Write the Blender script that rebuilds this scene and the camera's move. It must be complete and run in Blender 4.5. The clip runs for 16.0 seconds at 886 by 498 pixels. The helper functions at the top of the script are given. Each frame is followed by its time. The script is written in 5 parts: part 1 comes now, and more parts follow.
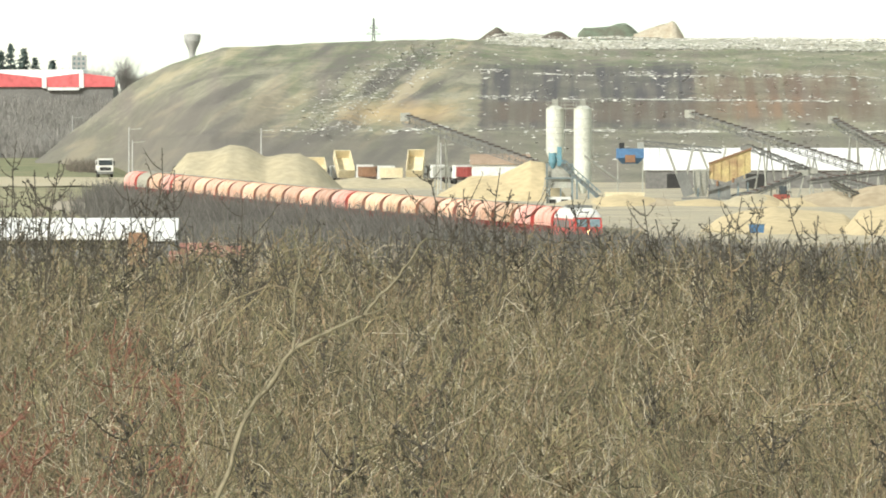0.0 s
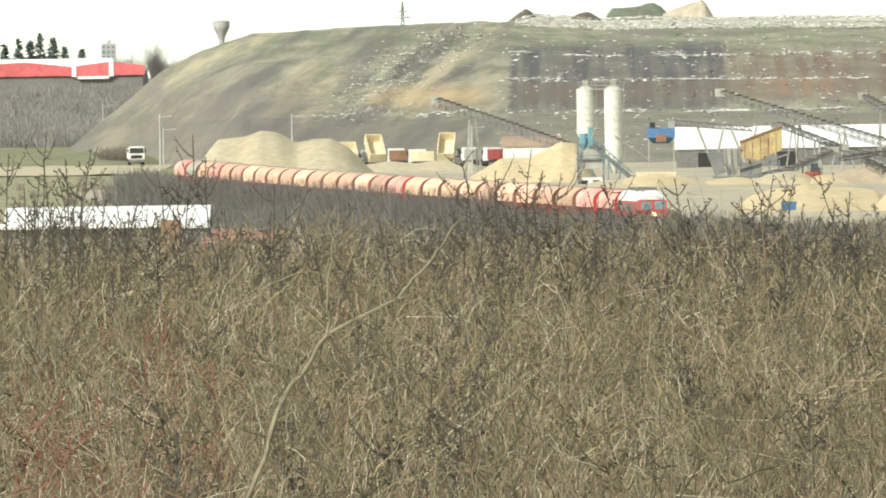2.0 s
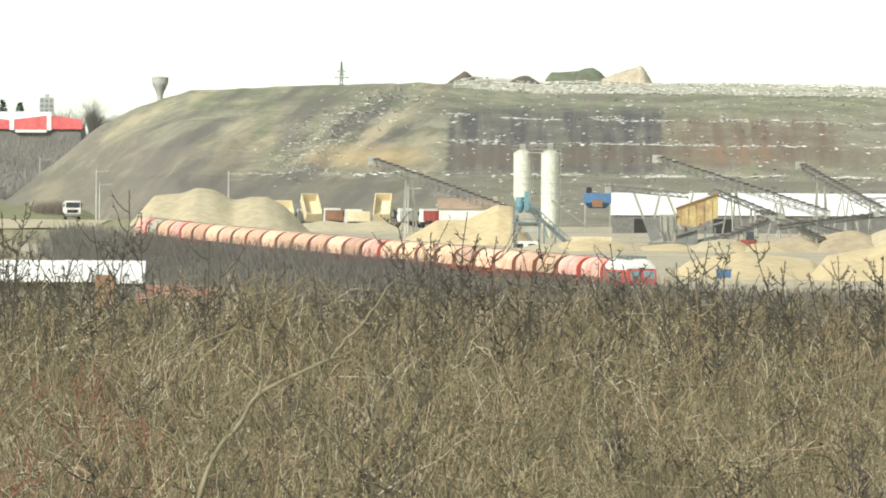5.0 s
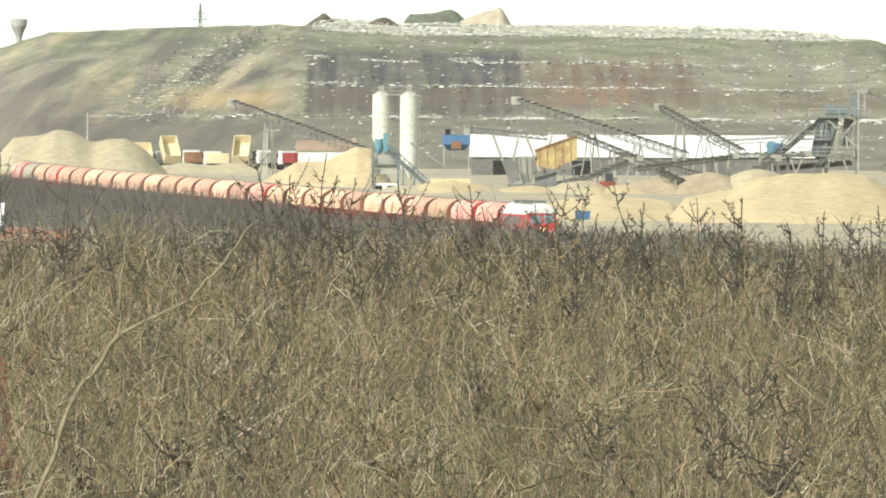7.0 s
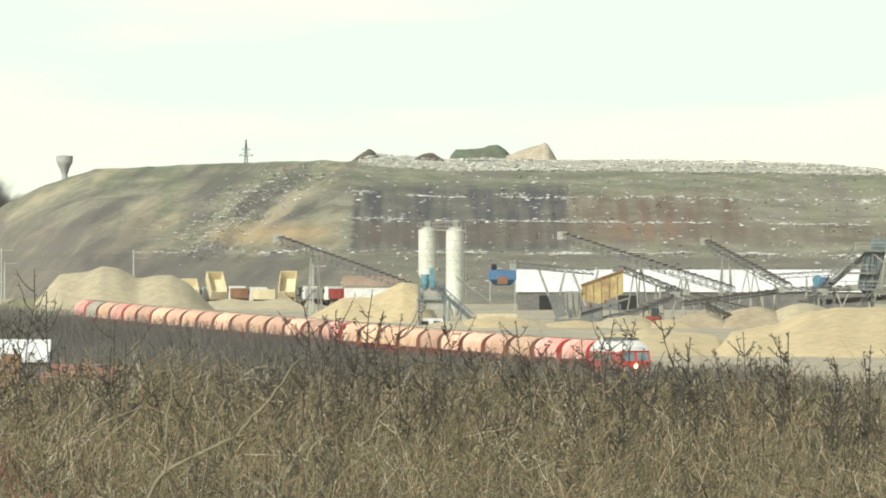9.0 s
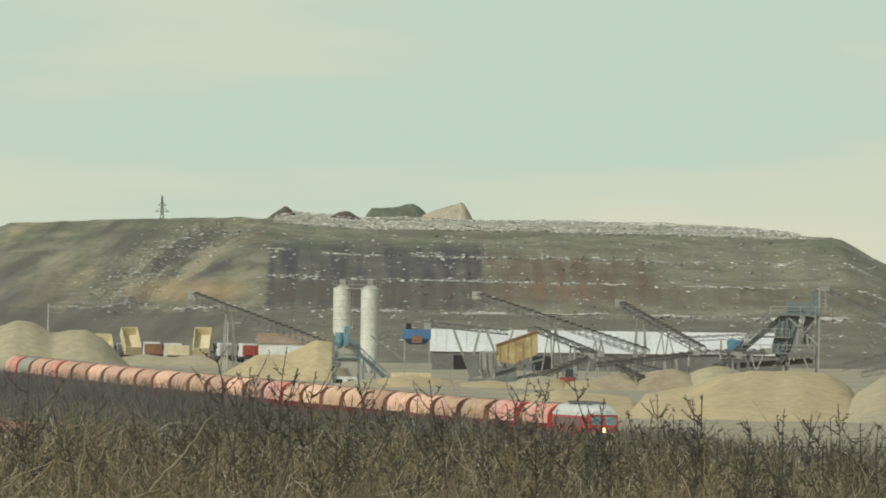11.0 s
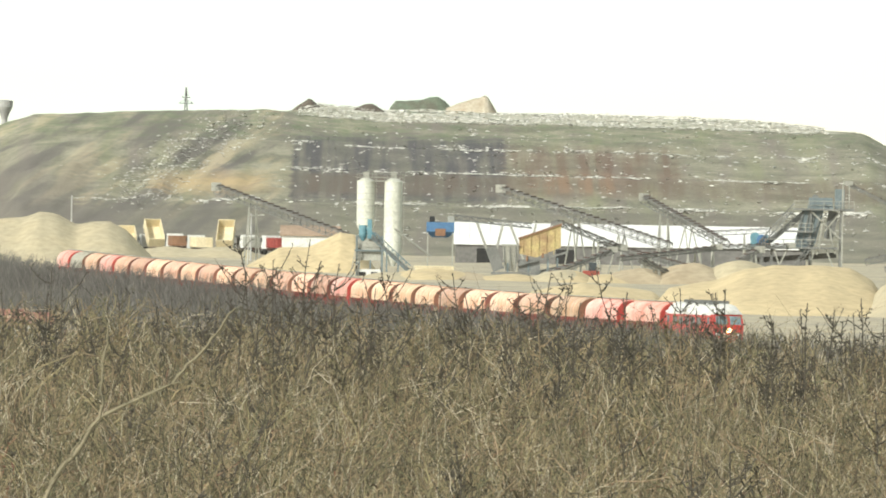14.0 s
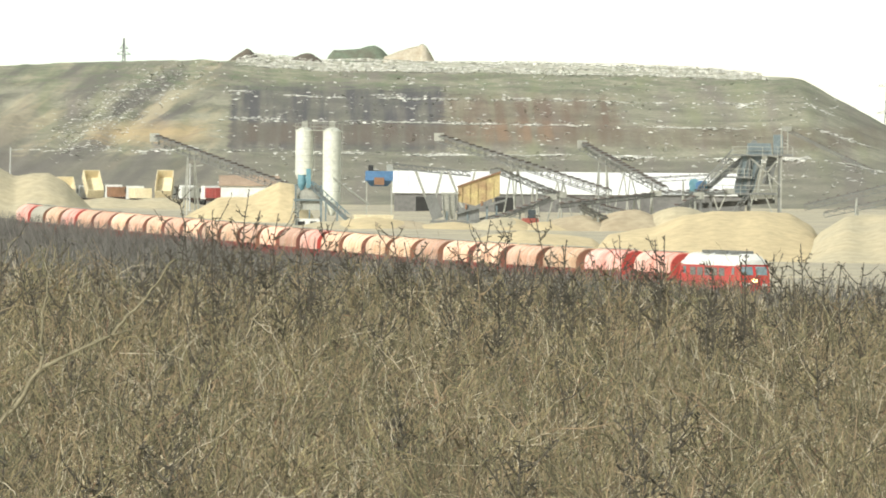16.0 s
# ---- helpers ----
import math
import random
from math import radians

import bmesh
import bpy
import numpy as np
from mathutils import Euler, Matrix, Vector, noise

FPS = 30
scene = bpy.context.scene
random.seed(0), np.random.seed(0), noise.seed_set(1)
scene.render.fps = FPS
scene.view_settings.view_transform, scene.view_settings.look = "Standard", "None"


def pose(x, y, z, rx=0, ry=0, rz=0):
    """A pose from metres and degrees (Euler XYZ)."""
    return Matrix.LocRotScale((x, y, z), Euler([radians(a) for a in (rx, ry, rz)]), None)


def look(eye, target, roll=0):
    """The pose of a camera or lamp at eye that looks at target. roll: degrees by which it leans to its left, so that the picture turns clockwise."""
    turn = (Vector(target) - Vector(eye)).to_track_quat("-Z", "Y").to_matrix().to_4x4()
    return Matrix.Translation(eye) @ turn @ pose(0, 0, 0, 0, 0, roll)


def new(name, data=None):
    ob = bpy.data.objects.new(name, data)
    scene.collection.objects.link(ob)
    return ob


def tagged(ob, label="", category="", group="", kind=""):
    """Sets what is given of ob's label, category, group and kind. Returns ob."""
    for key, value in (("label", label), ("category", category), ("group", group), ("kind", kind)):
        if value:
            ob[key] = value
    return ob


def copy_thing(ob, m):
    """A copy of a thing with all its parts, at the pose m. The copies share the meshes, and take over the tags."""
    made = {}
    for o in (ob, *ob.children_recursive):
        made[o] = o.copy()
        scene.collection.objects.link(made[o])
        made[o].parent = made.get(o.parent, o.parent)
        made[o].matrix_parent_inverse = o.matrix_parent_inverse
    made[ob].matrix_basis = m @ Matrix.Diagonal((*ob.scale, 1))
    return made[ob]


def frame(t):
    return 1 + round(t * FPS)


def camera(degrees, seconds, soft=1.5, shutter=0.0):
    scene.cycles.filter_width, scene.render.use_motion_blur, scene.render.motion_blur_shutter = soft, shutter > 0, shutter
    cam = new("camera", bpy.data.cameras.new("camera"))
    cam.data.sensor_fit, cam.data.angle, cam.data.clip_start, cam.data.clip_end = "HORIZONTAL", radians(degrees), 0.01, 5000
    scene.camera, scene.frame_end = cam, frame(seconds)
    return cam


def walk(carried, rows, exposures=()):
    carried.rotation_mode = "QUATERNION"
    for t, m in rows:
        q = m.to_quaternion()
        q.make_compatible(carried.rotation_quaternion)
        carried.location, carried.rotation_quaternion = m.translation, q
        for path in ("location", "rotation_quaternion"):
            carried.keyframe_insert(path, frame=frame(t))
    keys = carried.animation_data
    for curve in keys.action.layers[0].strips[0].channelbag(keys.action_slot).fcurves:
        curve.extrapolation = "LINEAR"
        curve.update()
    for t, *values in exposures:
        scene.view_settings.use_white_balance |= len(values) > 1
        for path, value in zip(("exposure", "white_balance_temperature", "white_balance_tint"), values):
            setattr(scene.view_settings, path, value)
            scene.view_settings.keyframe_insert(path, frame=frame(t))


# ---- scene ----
# A long lens on a hillside looks over a thorn thicket down to a railway, a gravel yard and a landfill.
EYE = (0.0, 0.0, 22.5)
cam = camera(2.2457, 16.0, soft=1.9)
# seconds, bearing, tilt and roll in degrees: one hand-held stand, panned and tilted
STAND = [
    (0.0, 0.3097, -0.5370, 0.002),
    (0.5, 0.3294, -0.5308, -0.006),
    (1.0, 0.3641, -0.5324, -0.193),
    (1.5, 0.4039, -0.5546, -0.675),
    (2.0, 0.3926, -0.5799, -0.911),
    (2.5, 0.3542, -0.5703, -0.732),
    (3.0, 0.3157, -0.5070, -0.304),
    (3.2, 0.2985, -0.4847, -0.168),
    (5.3, 0.2034, -0.4254, 0.280),
    (5.5, 0.1735, -0.4376, 0.290),
    (6.0, -0.0510, -0.5494, 0.217),
    (6.5, -0.1298, -0.5858, 0.405),
    (7.0, -0.1319, -0.5714, 0.221),
    (7.5, -0.1203, -0.5327, -0.391),
    (8.0, -0.1209, -0.4977, -0.425),
    (8.5, -0.0593, -0.4254, -0.186),
    (9.0, -0.0139, -0.2288, 0.025),
    (9.2, -0.0107, -0.1726, 0.121),
    (11.3, -0.3014, -0.0769, 0.929),
    (11.5, -0.3375, -0.1395, 1.016),
    (12.0, -0.3233, -0.1842, 0.943),
    (12.5, -0.2866, -0.2111, 1.009),
    (13.0, -0.2255, -0.2766, 1.288),
    (13.5, -0.1941, -0.3110, 1.352),
    (14.0, -0.1722, -0.3501, 1.005),
    (14.5, -0.1713, -0.4203, 0.698),
    (15.0, -0.1908, -0.4462, 0.637),
    (15.5, -0.2735, -0.4735, 0.479),
    (16.0, -0.3280, -0.4785, 0.521),
]
EXPOSURES = [(0.0, 0.32, 6500, 6), (3.2, 0.30, 6500, 6), (5.5, 0.27, 6500, 6), (6.0, 0.40, 6500, 6), (6.6, 0.39, 6500, 6), (7.2, 0.30, 6500, 6), (8.0, 0.26, 6500, 6), (9.2, -0.02, 6500, 5), (11.3, -0.7, 6500, 2), (12.5, -0.35, 6500, 2), (13.0, -0.12, 6500, 5), (13.5, 0.02, 6500, 6), (14.0, 0.22, 6500, 6), (14.5, 0.34, 6500, 6), (16.0, 0.3, 6500, 6)]
walk(cam, [(t, pose(*EYE, 90 + tilt, 0, bearing) @ pose(0, 0, 0, 0, 0, roll)) for t, bearing, tilt, roll in STAND], EXPOSURES)

# ---- light ----
SUN_ELEVATION, SUN_AZIMUTH = radians(34), radians(222)     # azimuth clockwise from +y
world = bpy.data.worlds.new("sky")
scene.world = world
world.use_nodes = True
wn = world.node_tree.nodes
sky = wn.new("ShaderNodeTexSky")
sky.sky_type, sky.sun_disc = "NISHITA", False
sky.sun_elevation, sky.sun_rotation = SUN_ELEVATION, SUN_AZIMUTH
sky.dust_density, sky.air_density = 3.0, 1.0
wl = world.node_tree.links
wn["Background"].inputs["Strength"].default_value = 1.0


def world_node(kind, links=(), **values):
    node = wn.new(kind)
    for key, value in values.items():
        if key == "operation":
            node.operation = value
    for i, v in links:
        if isinstance(v, (int, float, tuple)):
            node.inputs[i].default_value = v
        else:
            wl.new(v, node.inputs[i])
    return node


# hazy winter sky: a thin bright veil of cloud, thickest towards the horizon, in long flat streaks
way = world_node("ShaderNodeTexCoord").outputs["Generated"]
height = world_node("ShaderNodeSeparateXYZ", [(0, way)]).outputs[2]
veil = world_node("ShaderNodeMapRange", [(0, height), (1, 0.0), (2, 0.55), (3, 0.98), (4, 0.30)]).outputs[0]
streaks = world_node("ShaderNodeMapping", [(0, way), (3, (14.0, 14.0, 95.0))]).outputs[0]
cloud = world_node("ShaderNodeTexNoise", [(0, streaks), (2, 1.6), (3, 4.0)]).outputs[0]
cover = world_node("ShaderNodeMapRange", [(0, cloud), (1, 0.38), (2, 0.60), (3, 0.0), (4, 1.0)]).outputs[0]
tone = wn.new("ShaderNodeMix")
tone.data_type = "RGBA"
tone.inputs[6].default_value, tone.inputs[7].default_value = (0.86, 1.0, 0.86, 1), (1.10, 1.05, 0.84, 1)
wl.new(cover, tone.inputs[0])
glow = world_node("ShaderNodeVectorMath", [(0, tone.outputs[2]), (1, veil)], operation="MULTIPLY").outputs[0]
blue = world_node("ShaderNodeVectorMath", [(0, sky.outputs[0]), (1, (0.06, 0.06, 0.06))], operation="MULTIPLY").outputs[0]
both = world_node("ShaderNodeVectorMath", [(0, glow), (1, blue)], operation="ADD").outputs[0]
wl.new(both, wn["Background"].inputs["Color"])
sun = new("sun", bpy.data.lights.new("sun", "SUN"))
sun.data.energy, sun.data.angle, sun.data.color = 3.9, radians(0.5), (1.0, 0.97, 0.88)
to_sun = Vector((math.sin(SUN_AZIMUTH) * math.cos(SUN_ELEVATION), math.cos(SUN_AZIMUTH) * math.cos(SUN_ELEVATION), math.sin(SUN_ELEVATION)))
sun.matrix_world = look(to_sun * 100, (0, 0, 0))

# ---- materials ----
def material(name, color, rough=0.85, metal=0.0, dark=0.75, scale=1.0, fine=12.0, bump=0.3, spread=0.0, second=None, amount=0.5, island=False, threshold=None):
    """A worn surface: two scales of noise between color, a darker tone and an optional second colour; spread varies it from object to object."""
    m = bpy.data.materials.new(name)
    m.use_nodes = True
    nt = m.node_tree
    n, l = nt.nodes, nt.links
    b = n["Principled BSDF"]
    b.inputs["Roughness"].default_value, b.inputs["Metallic"].default_value = rough, metal
    geo = n.new("ShaderNodeNewGeometry")
    tc = n.new("ShaderNodeTexCoord")
    big, small = n.new("ShaderNodeTexNoise"), n.new("ShaderNodeTexNoise")
    for node, sc in ((big, scale), (small, fine)):
        node.inputs["Scale"].default_value, node.inputs["Detail"].default_value = sc, 5
        l.new(tc.outputs["Object"], node.inputs["Vector"])
    ramp = n.new("ShaderNodeValToRGB")
    low, high = threshold or (0.35, 0.65)
    ramp.color_ramp.elements[0].position, ramp.color_ramp.elements[1].position = low, high
    l.new(big.outputs[0], ramp.inputs[0])
    mix = n.new("ShaderNodeMix")
    mix.data_type = "RGBA"
    mix.inputs[6].default_value = (*color, 1)
    mix.inputs[7].default_value = (*(second or [c * dark for c in color]), 1)
    scaled = n.new("ShaderNodeMath")
    scaled.operation = "MULTIPLY"
    scaled.inputs[1].default_value = amount if second else 1.0
    l.new(ramp.outputs[0], scaled.inputs[0])
    l.new(scaled.outputs[0], mix.inputs[0])
    grain = n.new("ShaderNodeMix")
    grain.data_type, grain.blend_type = "RGBA", "MULTIPLY"
    grain.inputs[0].default_value = 0.55
    l.new(mix.outputs[2], grain.inputs[6])
    gr = n.new("ShaderNodeMapRange")
    gr.inputs[1].default_value, gr.inputs[2].default_value, gr.inputs[3].default_value, gr.inputs[4].default_value = 0.3, 0.7, dark * 0.75, 1.15
    l.new(small.outputs[0], gr.inputs[0])
    l.new(gr.outputs[0], grain.inputs[7])
    last = grain.outputs[2]
    if spread:
        hsv = n.new("ShaderNodeHueSaturation")
        rnd = geo.outputs["Random Per Island"] if island else n.new("ShaderNodeObjectInfo").outputs["Random"]
        v = n.new("ShaderNodeMapRange")
        v.inputs[3].default_value, v.inputs[4].default_value = 1 - spread, 1 + spread
        l.new(rnd, v.inputs[0])
        l.new(v.outputs[0], hsv.inputs["Value"])
        turn = n.new("ShaderNodeMath")
        turn.operation = "MULTIPLY"
        turn.inputs[1].default_value = 7.31
        frac = n.new("ShaderNodeMath")
        frac.operation = "FRACT"
        l.new(rnd, turn.inputs[0])
        l.new(turn.outputs[0], frac.inputs[0])
        h = n.new("ShaderNodeMapRange")
        h.inputs[3].default_value, h.inputs[4].default_value = 0.5 - spread * 0.035, 0.5 + spread * 0.035
        l.new(frac.outputs[0], h.inputs[0])
        l.new(h.outputs[0], hsv.inputs["Hue"])
        l.new(last, hsv.inputs["Color"])
        last = hsv.outputs[0]
    l.new(last, b.inputs["Base Color"])
    if bump:
        bp = n.new("ShaderNodeBump")
        bp.inputs["Strength"].default_value, bp.inputs["Distance"].default_value = bump, 0.3 / fine
        l.new(small.outputs[0], bp.inputs["Height"])
        l.new(bp.outputs[0], b.inputs["Normal"])
    return m


def glowing(name, color, strength):
    m = material(name, color, 0.3)
    b = m.node_tree.nodes["Principled BSDF"]
    b.inputs["Emission Color"].default_value, b.inputs["Emission Strength"].default_value = (*color, 1), strength
    return m


EARTH = material("plain_soil", (0.20, 0.165, 0.105), scale=0.02, fine=0.6, second=(0.13, 0.125, 0.07), amount=0.8)
GRASS = material("spring_grass", (0.145, 0.165, 0.075), scale=0.12, fine=1.0, second=(0.27, 0.24, 0.14), amount=0.85)
YARD = material("yard_gravel", (0.47, 0.405, 0.285), scale=0.07, fine=0.8, second=(0.31, 0.285, 0.235), amount=0.9)
SAND = material("sand", (0.56, 0.455, 0.28), scale=0.12, fine=0.9, second=(0.46, 0.37, 0.23), amount=0.8, bump=0.3, dark=0.9)
GRAVEL = material("pale_gravel", (0.46, 0.395, 0.27), scale=0.15, fine=0.9, second=(0.40, 0.355, 0.26), amount=0.7, bump=0.3, dark=0.9)
TWIG = material("thorn_twigs", (0.247, 0.194, 0.114), dark=0.55, scale=3.5, fine=40, spread=0.72, island=True, second=(0.098, 0.096, 0.056), amount=0.9, threshold=(0.4, 0.62))
BUDS = material("olive_buds", (0.245, 0.225, 0.115), dark=0.6, scale=0.7, fine=40, spread=0.6, island=True)
TWIG_DARK = material("dark_twigs", (0.088, 0.078, 0.06), dark=0.7, scale=6, fine=60, spread=0.35, island=True)
STRAW = material("pale_straw", (0.52, 0.46, 0.345), dark=0.75, scale=2, fine=40, spread=0.3, island=True)
RED_SHOOT = material("red_shoots", (0.26, 0.13, 0.085), dark=0.7, scale=2, fine=40, spread=0.3, island=True)
DEAD = material("dry_stalk", (0.25, 0.215, 0.14), dark=0.6, scale=9, fine=60, second=(0.17, 0.15, 0.095), amount=0.9)
LITTER = material("leaf_litter", (0.12, 0.095, 0.055), scale=0.8, fine=9, second=(0.08, 0.075, 0.035))
SCRUB = material("bare_scrub", (0.205, 0.195, 0.182), dark=0.6, scale=0.05, fine=1.0, spread=0.3, island=True)
BROWN_SCRUB = material("brown_scrub", (0.25, 0.215, 0.18), dark=0.6, scale=0.05, fine=1.0, spread=0.3, island=True)
FAR_WOOD = material("far_bare_trees", (0.31, 0.295, 0.28), dark=0.7, scale=0.05, fine=1.0, spread=0.25, island=True)
CONIFER = material("conifer_needles", (0.10, 0.14, 0.13), scale=0.5, fine=2.0)
STEEL = material("weathered_steel", (0.24, 0.245, 0.24), 0.6, 0.4, scale=0.6, fine=5.0)
STEEL_BLUE = material("blue_grey_steel", (0.19, 0.235, 0.255), 0.6, 0.2, scale=0.6, fine=5.0)
STEEL_PALE = material("galvanised_steel", (0.42, 0.42, 0.38), 0.55, 0.3, scale=0.6, fine=5.0)
SILO_WHITE = material("silo_paint", (0.66, 0.67, 0.60), 0.5, scale=0.25, fine=3.0, dark=0.85)
BLUE = material("blue_paint", (0.09, 0.20, 0.38), 0.5, scale=0.6, fine=4.0)
TEAL = material("teal_paint", (0.15, 0.31, 0.38), 0.5, scale=0.6, fine=4.0)
YELLOW = material("yellow_paint", (0.50, 0.41, 0.20), 0.7, scale=0.55, fine=4.0, second=(0.30, 0.19, 0.11), amount=0.9)
RUST = material("rust", (0.28, 0.16, 0.10), 0.9, scale=0.7, fine=6.0)
ROOF_WHITE = material("white_sheet_roof", (0.80, 0.80, 0.80), 0.5, scale=0.1, fine=2.0, dark=0.88)
WALL_GREY = material("grey_wall", (0.20, 0.195, 0.19), scale=0.2, fine=2.0)
WALL_TAN = material("tan_wall", (0.45, 0.34, 0.24), scale=0.2, fine=2.0)
ROOF_TILE = material("old_clay_roof", (0.42, 0.31, 0.23), scale=0.4, fine=4.0)
RED_SHEET = material("red_cladding", (0.70, 0.15, 0.16), 0.5, scale=0.05, fine=1.0)
WHITE_SHEET = material("white_cladding", (0.78, 0.78, 0.78), 0.5, scale=0.05, fine=1.0, dark=0.9)
CONCRETE = material("concrete", (0.46, 0.46, 0.45), scale=0.3, fine=3.0)
TRUCK_WHITE = material("truck_white", (0.72, 0.72, 0.70), 0.4, scale=0.8, fine=4.0, dark=0.85)
TIPPER = material("cream_tipper", (0.74, 0.66, 0.47), 0.6, scale=0.8, fine=5.0, second=(0.55, 0.45, 0.28), amount=0.5)
BLACK = material("black_rubber", (0.03, 0.03, 0.03), 0.8, scale=2.0, fine=8.0)
GLASS = material("cab_glass", (0.20, 0.27, 0.30), 0.25, scale=1.0, fine=3.0, bump=0.0)
LOCO_RED = material("locomotive_red", (0.52, 0.05, 0.045), 0.45, scale=0.6, fine=4.0, dark=0.8)
LOCO_ROOF = material("locomotive_roof", (0.72, 0.72, 0.70), 0.5, scale=0.5, fine=3.0, dark=0.8)
WAGON = material("faded_wagon_paint", (0.66, 0.37, 0.24), 0.6, scale=0.45, fine=4.0, dark=0.8, spread=0.34, second=(0.76, 0.55, 0.43), amount=1.0)
WAGON_PINK = material("chalky_red_wagon_paint", (0.66, 0.26, 0.21), 0.6, scale=0.3, fine=4.0, dark=0.8, spread=0.15, second=(0.78, 0.52, 0.45), amount=1.0)
WAGON_RED = material("red_wagon_paint", (0.27, 0.058, 0.047), 0.6, scale=0.5, fine=4.0, dark=0.7, spread=0.2)
WAGON_BROWN = material("rust_brown_wagon_paint", (0.27, 0.11, 0.075), 0.7, scale=0.5, fine=4.0, dark=0.7, spread=0.3)
WAGON_END = material("bright_red_wagon_paint", (0.46, 0.06, 0.05), 0.55, scale=0.5, fine=4.0, dark=0.8)
WAGON_GREY = material("grey_wagon_paint", (0.45, 0.42, 0.35), 0.6, scale=0.5, fine=4.0, dark=0.8)
UNDER = material("dirty_underframe", (0.10, 0.06, 0.05), 0.9, scale=1.0, fine=6.0)
BALLAST = material("ballast", (0.34, 0.30, 0.24), scale=0.4, fine=5.0)
RAIL = material("rail_steel", (0.24, 0.18, 0.14), 0.6, 0.3, scale=1.0, fine=8.0)
BELT = material("grey_conveyor_belt", (0.17, 0.165, 0.155), 0.8, scale=1.0, fine=6.0)
DARK_GLASS = material("dark_truck_glass", (0.045, 0.055, 0.065), 0.2, scale=1.0, fine=3.0, bump=0.0)
LAMP_ON = glowing("lit_headlamp", (1.0, 0.80, 0.36), 6.0)
LAMP_OFF = material("lamp_glass", (0.75, 0.72, 0.68), 0.2, scale=2, fine=9)

# ---- mesh builders ----
class Geo:
    """Collects corners and faces of one mesh."""

    def __init__(self):
        self.v, self.f = [], []

    def box(self, lo, hi, taper=1.0):
        """A box from corner to corner, its top scaled by taper."""
        b = len(self.v)
        cx, cy = (lo[0] + hi[0]) / 2, (lo[1] + hi[1]) / 2
        for z, k in ((lo[2], 1.0), (hi[2], taper)):
            for x, y in ((lo[0], lo[1]), (hi[0], lo[1]), (hi[0], hi[1]), (lo[0], hi[1])):
                self.v.append((cx + (x - cx) * k, cy + (y - cy) * k, z))
        self.f += [tuple(b + i for i in q) for q in ((3, 2, 1, 0), (4, 5, 6, 7), (0, 1, 5, 4), (1, 2, 6, 5), (2, 3, 7, 6), (3, 0, 4, 7))]
        return self

    def tube(self, a, b, r, r2=None, n=8, caps=True):
        a, b = Vector(a), Vector(b)
        q = (b - a).to_track_quat("Z", "Y")
        s = len(self.v)
        for end, rr in ((a, r), (b, r if r2 is None else r2)):
            for i in range(n):
                w = 2 * math.pi * i / n
                self.v.append(tuple(end + q @ Vector((math.cos(w) * rr, math.sin(w) * rr, 0))))
        for i in range(n):
            j = (i + 1) % n
            self.f.append((s + i, s + j, s + n + j, s + n + i))
        if caps:
            self.f += [tuple(s + i for i in reversed(range(n))), tuple(s + n + i for i in range(n))]
        return self

    def beam(self, a, b, w, h=None):
        """A square bar from a to b."""
        a, b, h = Vector(a), Vector(b), h or w
        q = (b - a).to_track_quat("Y", "Z")
        s = len(self.v)
        for end in (a, b):
            for x, z in ((-w, -h), (w, -h), (w, h), (-w, h)):
                self.v.append(tuple(end + q @ Vector((x / 2, 0, z / 2))))
        self.f += [tuple(s + i for i in k) for k in ((0, 1, 2, 3), (7, 6, 5, 4), (1, 0, 4, 5), (2, 1, 5, 6), (3, 2, 6, 7), (0, 3, 7, 4))]
        return self

    def prism(self, outline, x0, x1, shrink=1.0):
        """An outline of (y, z) drawn out along x."""
        s, n = len(self.v), len(outline)
        for x, k in ((x0, 1.0), (x1, shrink)):
            self.v += [(x, y * k, z) for y, z in outline]
        for i in range(n):
            j = (i + 1) % n
            self.f.append((s + i, s + j, s + n + j, s + n + i))
        self.f += [tuple(s + i for i in reversed(range(n))), tuple(s + n + i for i in range(n))]
        return self

    def lathe(self, rings, n=16, at=(0, 0, 0)):
        s = len(self.v)
        for r, z in rings:
            for i in range(n):
                w = 2 * math.pi * i / n
                self.v.append((at[0] + r * math.cos(w), at[1] + r * math.sin(w), at[2] + z))
        for k in range(len(rings) - 1):
            for i in range(n):
                j = (i + 1) % n
                self.f.append((s + k * n + i, s + k * n + j, s + k * n + n + j, s + k * n + n + i))
        self.f += [tuple(s + i for i in reversed(range(n))), tuple(s + (len(rings) - 1) * n + i for i in range(n))]
        return self


def mesh_of(name, geo, mat, smooth=False):
    me = bpy.data.meshes.new(name)
    me.from_pydata(geo.v, [], geo.f)
    if isinstance(mat, (list, tuple)):
        for m in mat:
            me.materials.append(m)
    else:
        me.materials.append(mat)
    if smooth:
        me.shade_smooth()
    me.update()
    return me


def part(name, geo, mat, parent=None, label="", at=None, smooth=False):
    ob = new(name, mesh_of(name, geo, mat, smooth))
    if parent:
        ob.parent = parent
    if at is not None:
        ob.matrix_basis = at
    if label:
        tagged(ob, label)
    return ob


def thing(name, m, label, category, group="", kind=""):
    ob = new(name)
    ob.matrix_basis = m
    ob.empty_display_size = 0.2
    return tagged(ob, label, category, group, kind)


